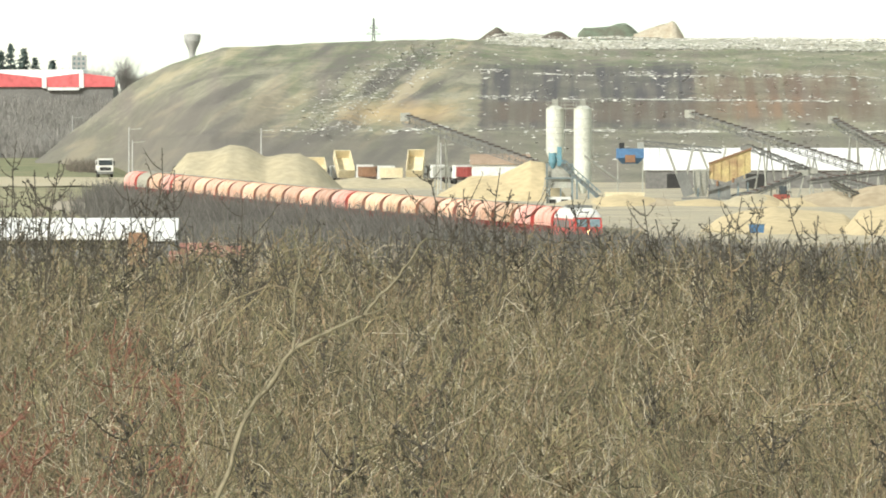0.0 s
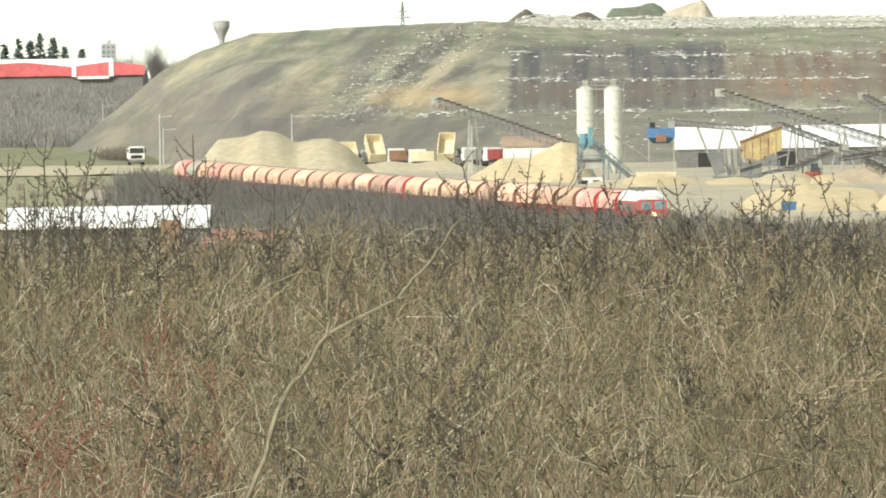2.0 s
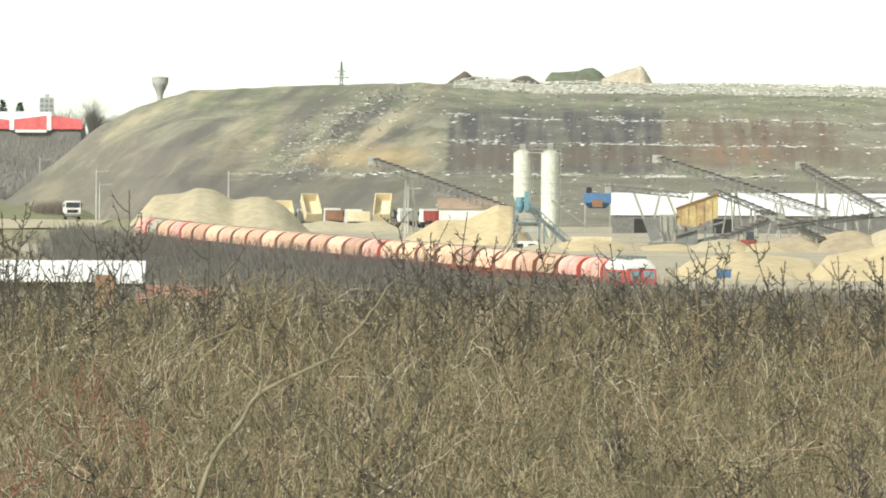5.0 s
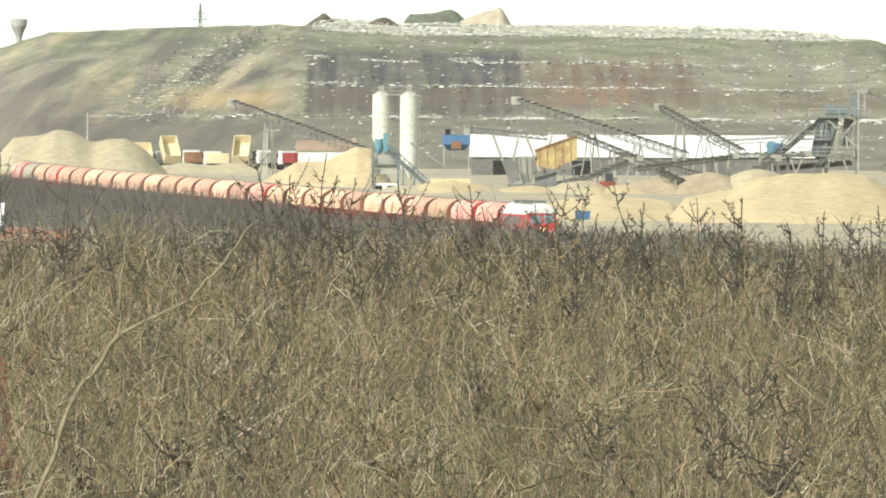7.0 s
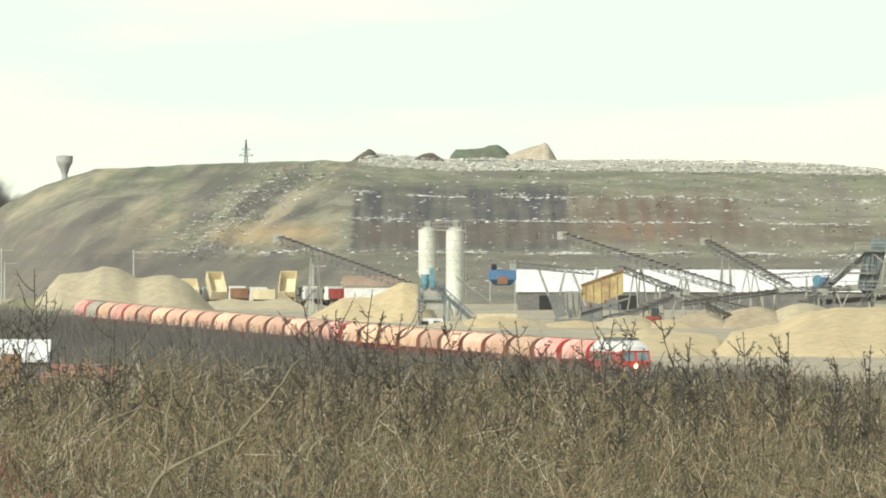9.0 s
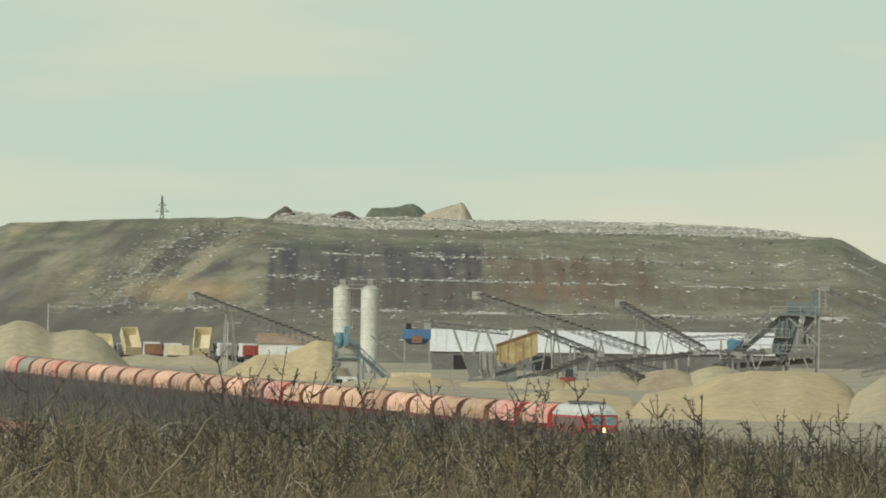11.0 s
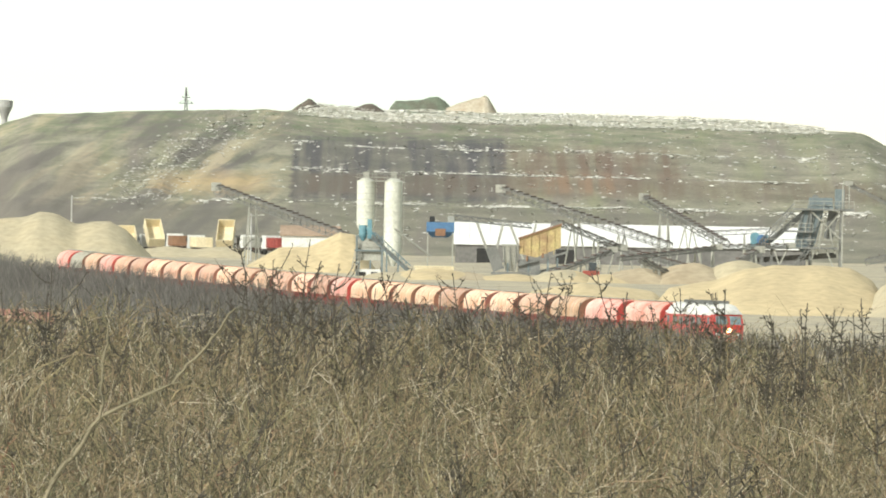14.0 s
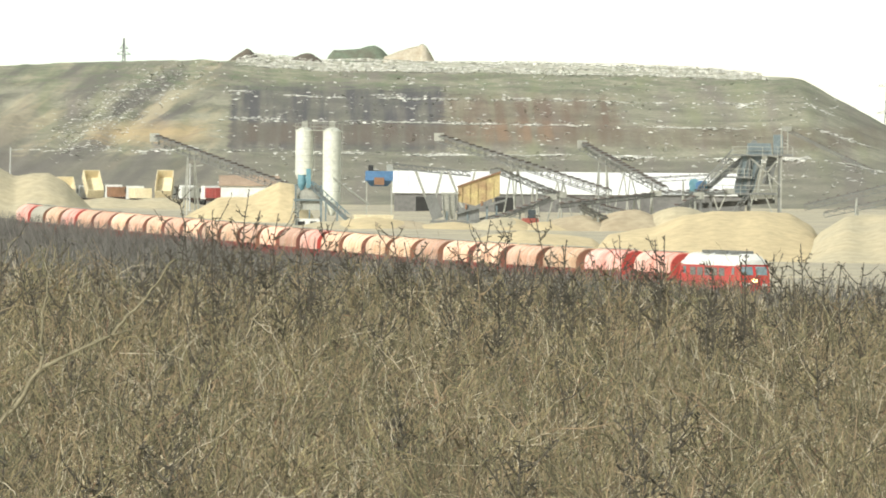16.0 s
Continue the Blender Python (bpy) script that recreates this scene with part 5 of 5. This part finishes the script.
def line_scrub():
    rng = np.random.default_rng(25)
    centres, heights = [], []
    for k in range(620):
        s = rng.uniform(-4, 100)
        p = on_track(s)
        y = p.y + rng.uniform(7, 95)
        x = p.x * y / p.y
        centres.append((x, y, -0.3))
        heights.append(rng.uniform(1.4, 3.6) * (0.6 + 0.4 * math.sin(min(1.0, max(0.0, (s + 4) / 60)) * 3.0)))
    for k in range(420):
        p = on_track(rng.uniform(90, 200))
        y = p.y + rng.uniform(7, 120)
        centres.append((p.x * y / p.y, y, -0.3))
        heights.append(rng.uniform(0.9, 2.3))
    return brush_sets(centres, heights, 16, 0.5, 0.045, 26, 3)


tagged(new("brown_scrub", stems_mesh("brown_scrub", [line_scrub()], BROWN_SCRUB)), "fuzzy brown leafless scrub behind the railway line", "scrub", kind="stuff")


def meadow_scrub():
    rng = np.random.default_rng(28)
    centres, heights = [], []
    for k in range(260):
        y = rng.uniform(2420, 3260)
        u = rng.uniform(-140, 260) if k % 3 else rng.uniform(60, 250)
        x = (u - 1000) * y / 40000
        if noise.noise(Vector((x / 6, y / 60, 5.0))) < -0.05:
            continue
        centres.append((x, y, -0.3))
        heights.append(rng.uniform(0.7, 1.9))
    for k in range(70):
        y = rng.uniform(3560, 3640)
        x = (rng.uniform(118, 192) - 1000) * y / 40000
        centres.append((x, y, 0.8))
        heights.append(rng.uniform(1.2, 3.2))
    return brush_sets(centres, heights, 16, 0.7, 0.055, 29, 3)


tagged(new("meadow_scrub", stems_mesh("meadow_scrub", [meadow_scrub()], BROWN_SCRUB)), "low brown leafless scrub and dry reeds in the meadow", "scrub", kind="stuff")


def far_trees():
    rng = np.random.default_rng(31)
    centres, heights = [], []
    for k in range(1300):
        y = rng.uniform(3900, 4840)
        x = (rng.uniform(-160, 330) - 1000) * y / 40000
        centres.append((x, y, land(x, y)))
        heights.append(min(rng.uniform(3.0, 6.5), 11.2 - land(x, y)))
    for k in range(160):
        y = rng.uniform(4905, 4970)
        x = (rng.uniform(-160, 420) - 1000) * y / 40000
        centres.append((x, y, land(x, y)))
        heights.append(rng.uniform(4.0, 7.0))
    for k in range(160):
        y = rng.uniform(4300, 4800)
        x = (rng.uniform(1960, 2200) - 1000) * y / 40000
        centres.append((x, y, land(x, y)))
        heights.append(rng.uniform(2.0, 5.5))
    return brush_sets(centres, heights, 15, 0.35, 0.17, 32, 3)


tagged(new("far_woods", stems_mesh("far_woods", [far_trees()], FAR_WOOD)), "grey leafless woods below the far warehouse", "woods", kind="stuff")


def conifer(x, y, z, h, seed):
    rng = np.random.default_rng(seed)
    t = thing("conifer", pose(x, y, z), "dark blue-green conifer on the skyline", "tree", "far conifers")
    part("trunk", Geo().tube((0, 0, 0), (0, 0, h), 0.2, 0.04, n=6), UNDER, t)
    g = Geo()
    for k in range(260):
        f = rng.uniform(0.12, 1.0)
        w, r = rng.uniform(0, 6.28), h * 0.24 * (1.05 - f) * rng.uniform(0.4, 1.1)
        p = Vector((math.cos(w) * r, math.sin(w) * r, f * h))
        s = 0.35 + 0.3 * (1 - f)
        b = len(g.v)
        g.v += [tuple(p + Vector((rng.normal(0, s), rng.normal(0, s), rng.normal(0, s * 0.6)))) for _ in range(4)]
        g.f += [(b, b + 1, b + 2), (b, b + 2, b + 3), (b, b + 3, b + 1)]
    part("crown", g, CONIFER, t)


for i, (u, v) in enumerate(((18, 80), (42, 86), (2, 92), (-20, 88), (92, 108), (-45, 96), (62, 104), (2098, 152), (2120, 160))):
    conifer((u - 1000) * 4940 / 40000, 4940, 8.0, 22.5 - (v - 66) * 4940 / 40000 - 8.0, 40 + i)


def bare_tree(x, y, z, h, seed):
    t = thing("bare_tree", pose(x, y, z), "leafless tree with fine upright crown", "tree", "far bare trees")
    part("trunk", Geo().tube((0, 0, 0), (0, 0, h * 0.5), h * 0.025, h * 0.012, n=7), FAR_WOOD, t)
    ob = new("crown", stems_mesh("crown", [brush_sets([(0, 0, h * 0.22)], [h * 0.8], 150, 0.42, 0.06, seed, 5)], FAR_WOOD))
    ob.parent = t


for i, (u, v) in enumerate(((218, 90), (226, 100), (272, 118), (172, 108), (252, 124), (300, 116), (198, 118), (160, 118), (238, 122), (286, 126), (318, 112), (60, 112), (95, 116), (112, 114))):
    bare_tree((u - 1000) * 4905 / 40000, 4905, 7.0, 22.5 - (v - 66) * 0.1226 - 7.0, 60 + i)


# ---- thorn thicket in front ----
def thicket_top(x, y):
    """Height of the thicket's crown: level, a little lower to the east, uneven."""
    return 21.31 - 0.035 * max(0.0, x + 0.7) + 0.13 * noise.noise(Vector((x * 0.9, y * 0.12, 0.0))) + 0.06 * noise.noise(Vector((x * 3.0, y * 0.5, 4.0)))


def thicket():
    rng = np.random.default_rng(71)
    n = 6800
    y = 46 + 86 * rng.uniform(0, 1, n) ** 0.8
    x = rng.uniform(-1150, 1180, n) * y / 40000
    top = np.array([thicket_top(a, b) for a, b in zip(x, y)])
    k = 9
    f = np.linspace(0, 1, k) ** 0.6
    foot = 19.3
    length = (top - foot) * rng.uniform(0.80, 1.0, n)
    w = rng.uniform(0, 2 * np.pi, n)
    lean = rng.uniform(0.1, 0.75, n)
    pts = np.empty((n, k, 3))
    pts[:, :, 0] = x[:, None] + np.cos(w)[:, None] * lean[:, None] * (f ** 2 - 0.6) + np.cumsum(rng.normal(0, 0.022, (n, k)), 1)
    pts[:, :, 1] = y[:, None] + np.sin(w)[:, None] * lean[:, None] * (f ** 2 - 0.6) + np.cumsum(rng.normal(0, 0.022, (n, k)), 1)
    pts[:, :, 2] = foot + length[:, None] * f
    size = (y / 100)[:, None]
    r = 0.0040 * size * rng.uniform(0.6, 1.6, n)[:, None] * (1 - 0.65 * f)
    # side shoots on the upper stems
    m = 18000
    host = rng.integers(0, n, m)
    seg = rng.integers(3, k - 1, m)
    u = rng.uniform(0, 1, (m, 1))
    p0 = pts[host, seg] * (1 - u) + pts[host, seg + 1] * u
    kk = 4
    g = np.linspace(0, 1, kk)
    w2 = rng.uniform(0, 2 * np.pi, m)
    ln = (0.05 + 0.38 * rng.uniform(0, 1, m) ** 1.6) * p0[:, 1] / 95
    out = rng.uniform(0.25, 1.0, m)
    rise = rng.uniform(-0.3, 1.1, m)
    q = np.empty((m, kk, 3))
    bend = np.cumsum(rng.normal(0, 0.011, (m, kk)) * (g > 0), 1)
    q[:, :, 0] = p0[:, 0:1] + (np.cos(w2) * ln * out)[:, None] * g ** 0.8 + bend
    q[:, :, 1] = p0[:, 1:2] + (np.sin(w2) * ln * out)[:, None] * g ** 0.8
    q[:, :, 2] = p0[:, 2:3] + (rise * ln)[:, None] * g ** 1.3 + np.cumsum(rng.normal(0, 0.009, (m, kk)) * (g > 0), 1)
    limit = np.array([thicket_top(a, b) for a, b in zip(q[:, -1, 0], q[:, -1, 1])]) + 0.08
    q[:, :, 2] -= np.maximum(0, q[:, -1, 2] - limit)[:, None] * (0.4 + 0.6 * g)
    r2 = 0.0023 * (p0[:, 1:2] / 95) * rng.uniform(0.5, 1.8, m)[:, None] * (1 - 0.7 * g)
    # short spurs and buds on the shoots
    j = 11000
    host = rng.integers(0, m, j)
    seg = rng.integers(1, kk, j)
    b0 = q[host, seg]
    b1 = b0 + rng.normal(0, 0.012, (j, 3)) + np.array([0, 0, 0.008])
    buds = np.stack([b0, (b0 + b1) / 2, b1], 1)
    r3 = 0.0030 * rng.uniform(0.5, 1.6, j)[:, None] * np.array([0.5, 1.0, 0.4])
    # bleached stalks lean through the crown
    c = 2600
    y4 = 46 + 84 * rng.uniform(0, 1, c)
    x4 = rng.uniform(-1150, 1180, c) * y4 / 40000
    z4 = np.array([thicket_top(a, b) for a, b in zip(x4, y4)]) - rng.uniform(0.02, 0.25, c)
    tilt, ln4, turn = rng.normal(0.35, 0.55, c), rng.uniform(0.08, 0.34, c) * y4 / 95, rng.uniform(0, 2 * np.pi, c)
    g = np.linspace(0, 1, 6)
    st = np.empty((c, 6, 3))
    st[:, :, 0] = x4[:, None] + (np.sin(tilt) * ln4)[:, None] * (g - 1) + np.cumsum(rng.normal(0, 0.009, (c, 6)), 1)
    st[:, :, 1] = y4[:, None] + (np.cos(turn) * ln4)[:, None] * 0.3 * (g - 1)
    st[:, :, 2] = z4[:, None] + (np.cos(tilt) * ln4)[:, None] * (g - 1)
    r4 = 0.0021 * (y4 / 95)[:, None] * rng.uniform(0.5, 1.5, c)[:, None] * (1.2 - 0.7 * g)
    # crooked twigs that cross one another in the crown, each with forks
    def tangle(count, low, high, short, long, thick, crook=0.034):
        yy = 46 + 84 * rng.uniform(0, 1, count) ** 0.85
        xx = rng.uniform(-1150, 1180, count) * yy / 40000
        zz = np.array([thicket_top(a, b) for a, b in zip(xx, yy)]) - rng.uniform(low, high, count) * yy / 80
        rise_to = rng.normal(0.98, 0.42, count)
        swing = rng.uniform(0, 2 * np.pi, count)
        span = (short + (long - short) * rng.uniform(0, 1, count) ** 1.8) * yy / 80
        h = np.linspace(0, 1, 7)
        t = np.empty((count, 7, 3))
        kink = np.cumsum(rng.normal(0, crook * 1.15, (count, 7, 2)) * (h > 0)[None, :, None], 1) * span[:, None, None]
        arch_up = rng.normal(0, 0.09, count) * span
        t[:, :, 0] = xx[:, None] + (np.cos(rise_to) * np.cos(swing) * span)[:, None] * h + kink[:, :, 0]
        t[:, :, 1] = yy[:, None] + (np.cos(rise_to) * np.sin(swing) * span)[:, None] * h
        t[:, :, 2] = zz[:, None] + (np.sin(rise_to) * span)[:, None] * h + arch_up[:, None] * np.sin(h * np.pi) + kink[:, :, 1]
        top_at = np.array([thicket_top(a, b) for a, b in zip(t[:, -1, 0], t[:, -1, 1])]) + rng.uniform(-0.06, 0.11, count)
        t[:, :, 2] -= np.maximum(0, t[:, -1, 2] - top_at)[:, None]
        rad = thick * (yy / 80)[:, None] * rng.uniform(0.6, 1.6, count)[:, None] * (1.15 - 0.8 * h)
        forks = []
        for at in (2, 3, 5):
            d = t[:, at] - t[:, at - 1]
            d /= np.linalg.norm(d, axis=1, keepdims=True) + 1e-9
            d += rng.normal(0, 0.5, (count, 3)) * np.array([1, 0.5, 1])
            d *= (span * rng.uniform(0.12, 0.42, count) / (np.linalg.norm(d, axis=1) + 1e-9))[:, None]
            e = np.linspace(0, 1, 3)
            f3 = t[:, at][:, None] + d[:, None] * e[None, :, None]
            f3[:, 1] += rng.normal(0, 0.05, (count, 3)) * span[:, None]
            forks.append((f3, rad[:, at:at + 1] * 0.75 * (1 - 0.6 * e)[None]))
        return [(t, rad)] + forks

    return [(pts, r), (q, r2)] + tangle(9500, -0.02, 0.24, 0.14, 0.6, 0.0025), [(buds, r3)], [(st, r4)], tangle(1400, -0.03, 0.12, 0.10, 0.42, 0.0016, 0.022)


thicket_sets, bud_sets, stalk_sets, pale_sets = thicket()
half = len(stalk_sets[0][0]) // 4
tagged(new("red_shoots", stems_mesh("red_shoots", [(stalk_sets[0][0][:half], stalk_sets[0][1][:half])], RED_SHOOT)), "reddish-brown young shoots in the thicket", "shoots", kind="stuff")
stalk_sets = [(stalk_sets[0][0][half:], stalk_sets[0][1][half:])] + pale_sets
tagged(new("dry_stalks", stems_mesh("dry_stalks", stalk_sets, STRAW)), "bleached dry stalks leaning through the thicket", "stalks", kind="stuff")
tagged(new("thicket_buds", stems_mesh("thicket_buds", bud_sets, BUDS)), "olive-brown buds and spurs on the thicket twigs", "buds", kind="stuff")
tagged(new("thorn_thicket", stems_mesh("thorn_thicket", thicket_sets, TWIG)), "dense leafless brown thorn thicket on the hillside", "thicket", kind="stuff")


def sprig(x, y, ztop, height, seed, mat):
    """A taller shrub: a few crooked stems with knotty spurs that rise out of the thicket."""
    rng = np.random.default_rng(seed)
    t = thing("bare_shrub", pose(x, y, 19.3), "leafless thorny shrub rising above the thicket", "shrub", "shrubs in the thicket")
    total = ztop - 19.3
    stems = int(rng.integers(2, 5)) if height > 0.35 else 2
    for s in range(stems):
        k = 16
        f = np.linspace(0, 1, k)
        reach = total * (1.0 if s == 0 else 1 - rng.uniform(0.25, 1.0) * height / total)
        w = rng.normal(0, 0.16)
        p = np.zeros((1, k, 3))
        p[0, :, 0] = rng.normal(0, 0.05) + w * np.maximum(0, f - 0.5) * 1.5 + np.cumsum(rng.normal(0, 0.013, k))
        p[0, :, 0] -= p[0, -1, 0] if s == 0 else 0.0
        p[0, :, 1] = rng.uniform(-0.3, 0.3) * f
        p[0, :, 2] = reach * f
        ob = new("stem", stems_mesh("stem", [(p, (0.0075 * (1 - 0.75 * f) + 0.0008)[None])], mat))
        ob.parent = t
        # long side branches that curve upwards
        nb = int(rng.integers(4, 9))
        u = rng.uniform(1 - height / total * 1.1, 0.97, nb)
        o = np.stack([np.interp(u, f, p[0, :, i]) for i in range(3)], 1)
        g = np.linspace(0, 1, 7)
        side, ln = rng.choice([-1.0, 1.0], nb) * rng.uniform(0.3, 0.75, nb), rng.uniform(0.05, 0.20, nb)
        q = np.empty((nb, 7, 3))
        q[:, :, 0] = o[:, 0:1] + (side * ln)[:, None] * g ** 0.75 + np.cumsum(rng.normal(0, 0.004, (nb, 7)) * (g > 0), 1)
        q[:, :, 1] = o[:, 1:2] + (rng.normal(0, 0.4, nb) * ln)[:, None] * g
        q[:, :, 2] = o[:, 2:3] + (rng.uniform(0.55, 1.05, nb) * ln)[:, None] * g ** 1.2
        q[:, :, 2] -= np.maximum(0, q[:, -1, 2] - total)[:, None] * g
        for i in range(nb):
            ob = new("side_branch", stems_mesh("side_branch", [(q[i:i + 1], (0.0036 * (1 - 0.65 * g))[None])], mat))
            ob.parent = t
        # short knotty spurs on stem and branches
        lines = [(p[0], 24, 1 - height / total * 1.2)] + [(q[i], 7, 0.1) for i in range(nb)]
        sets = []
        for line, m, low in lines:
            u = rng.uniform(low, 1.0, m) * (len(line) - 1)
            i0 = np.minimum(len(line) - 2, u.astype(int))
            o = line[i0] + (line[i0 + 1] - line[i0]) * (u - i0)[:, None]
            h = np.linspace(0, 1, 3)
            d = rng.normal(0, 1, (m, 3)) * np.array([1, 0.5, 0.6]) + np.array([0, 0, 0.5])
            d *= (0.006 + 0.022 * rng.uniform(0, 1, (m, 1)) ** 2) / np.linalg.norm(d, axis=1, keepdims=True)
            sets.append((o[:, None] + d[:, None] * h[None, :, None], 0.0032 * np.array([0.8, 0.75, 1.0])[None] * rng.uniform(0.5, 1.5, (m, 1))))
        ob = tagged(new("spur_growth", stems_mesh("spur_growth", sets, mat)), kind="stuff")
        ob.parent = t
    return t


SPRIGS = [(-40, 290), (45, 322), (85, 342), (20, 300), (130, 372), (-15, 352), (222, 402), (640, 402), (700, 412), (860, 395), (930, 402), (1055, 402), (1290, 402), (1330, 392), (1420, 402), (1490, 402), (30, 250), (62, 300), (105, 285), (12, 330), (285, 262), (310, 300), (262, 330), (340, 395), (430, 350), (470, 405), (545, 392), (612, 415), (756, 292), (825, 350), (885, 300), (905, 335), (795, 372), (1010, 345), (980, 392), (1118, 385), (1138, 352), (1160, 388), (1192, 400), (1255, 385), (1312, 348), (1350, 350), (1392, 338), (1365, 400), (1442, 392), (1540, 372), (1605, 380), (1622, 372), (1700, 415), (1752, 408), (1768, 395), (1850, 412), (1862, 385), (1935, 425), (2040, 430)]
for i, (u, v) in enumerate(SPRIGS):
    r = 104 + (i * 37 % 22)
    sprig((u - 1000) * r / 40000, r, 22.5 - (v - 66) * r / 40000, 0.4, 100 + i, TWIG_DARK)


rng = np.random.default_rng(77)
for i in range(62):
    r = rng.uniform(96, 128)
    u, v = -90 + 2190 * (i + rng.uniform(0, 1)) / 62, rng.uniform(392, 452) + (12 if i > 45 else 0)
    sprig((u - 1000) * r / 40000, r, 22.5 - (v - 66) * r / 40000, 0.26, 300 + i, TWIG_DARK if i % 3 else TWIG)
for i in range(56):
    u, v = rng.uniform(-90, 2100), rng.uniform(455, 800)
    r = 1.12 * 40000 / (v - 66)
    sprig((u - 1000) * r / 40000, r, 22.5 - (v - 66) * r / 40000, 0.3 * r / 100, 400 + i, TWIG_DARK if i % 2 else TWIG)

for i in range(18):
    u, v = rng.uniform(-60, 330), rng.uniform(560, 860)
    r = 1.14 * 40000 / (v - 66)
    sprig((u - 1000) * r / 40000, r, 22.5 - (v - 66) * r / 40000, 0.4 * r / 100, 500 + i, RED_SHOOT)


def dead_branch():
    """A long dry forked branch lying over the thicket near the camera."""
    r = 41.0
    b = thing("dry_branch", pose(0, 0, 0), "long dry pale forked branch lying over the thicket", "branch")
    for name, line, w0, w1 in (("main_limb", [(330, 1010), (400, 850), (430, 745), (520, 620), (640, 560), (700, 500), (752, 425)], 0.0066, 0.0022), ("side_limb", [(520, 620), (522, 540), (528, 470), (545, 405)], 0.0034, 0.0016), ("side_limb", [(430, 745), (485, 660), (500, 610)], 0.0024, 0.0012), ("side_limb", [(640, 560), (690, 545), (735, 520)], 0.0022, 0.001), ("side_limb", [(470, 690), (400, 650), (345, 640)], 0.0022, 0.001), ("side_limb", [(585, 586), (600, 530), (628, 490)], 0.0020, 0.001)):
        fine = np.linspace(0, len(line) - 1, 5 * len(line))
        bend = np.random.default_rng(len(line)).normal(0, 2.2, (2, len(fine)))
        u, v = (np.interp(fine, range(len(line)), [p[i] for p in line]) + bend[i] for i in (0, 1))
        pts = np.stack([(u - 1000) * r / 40000, r + fine * 0.02, 22.5 - (v - 66) * r / 40000], 1)[None]
        thick = np.linspace(w0, w1, len(fine)) * np.random.default_rng(5).uniform(0.85, 1.2, len(fine))
        ob = new(name, stems_mesh(name, [(pts, thick[None])], DEAD))
        ob.parent = b
    foot = part("stub", Geo().tube(((330 - 1000) * r / 40000, r, 22.5 - (1010 - 66) * r / 40000), (-0.75, r, 19.3), 0.0075, 0.010, n=6), DEAD, b)


dead_branch()
tagged(sheet("thicket_floor", [-4 + 0.5 * i for i in range(17)], [38 + 4 * j for j in range(26)], lambda x, y: land(x, y) + 0.05 + bumps(x, y, 2, 0.04), LITTER), "brown leaf litter under the thicket", "ground", kind="structure")


# ---- what moves ----
def motions():
    seconds = [0.0, 2.0, 4.0, 6.0, 8.0, 10.0, 11.5, 13.0, 14.5, 16.0]
    for i, (ob, offset, base) in enumerate([(loco, 10.0, 12.0)] + [(w, 20.8 + 20 * k + 10, 14.4) for k, w in enumerate(wagons)]):
        walk(ob, [(t, carriage(SPEED * (14.5 - t) + offset, base)) for t in seconds])


motions()
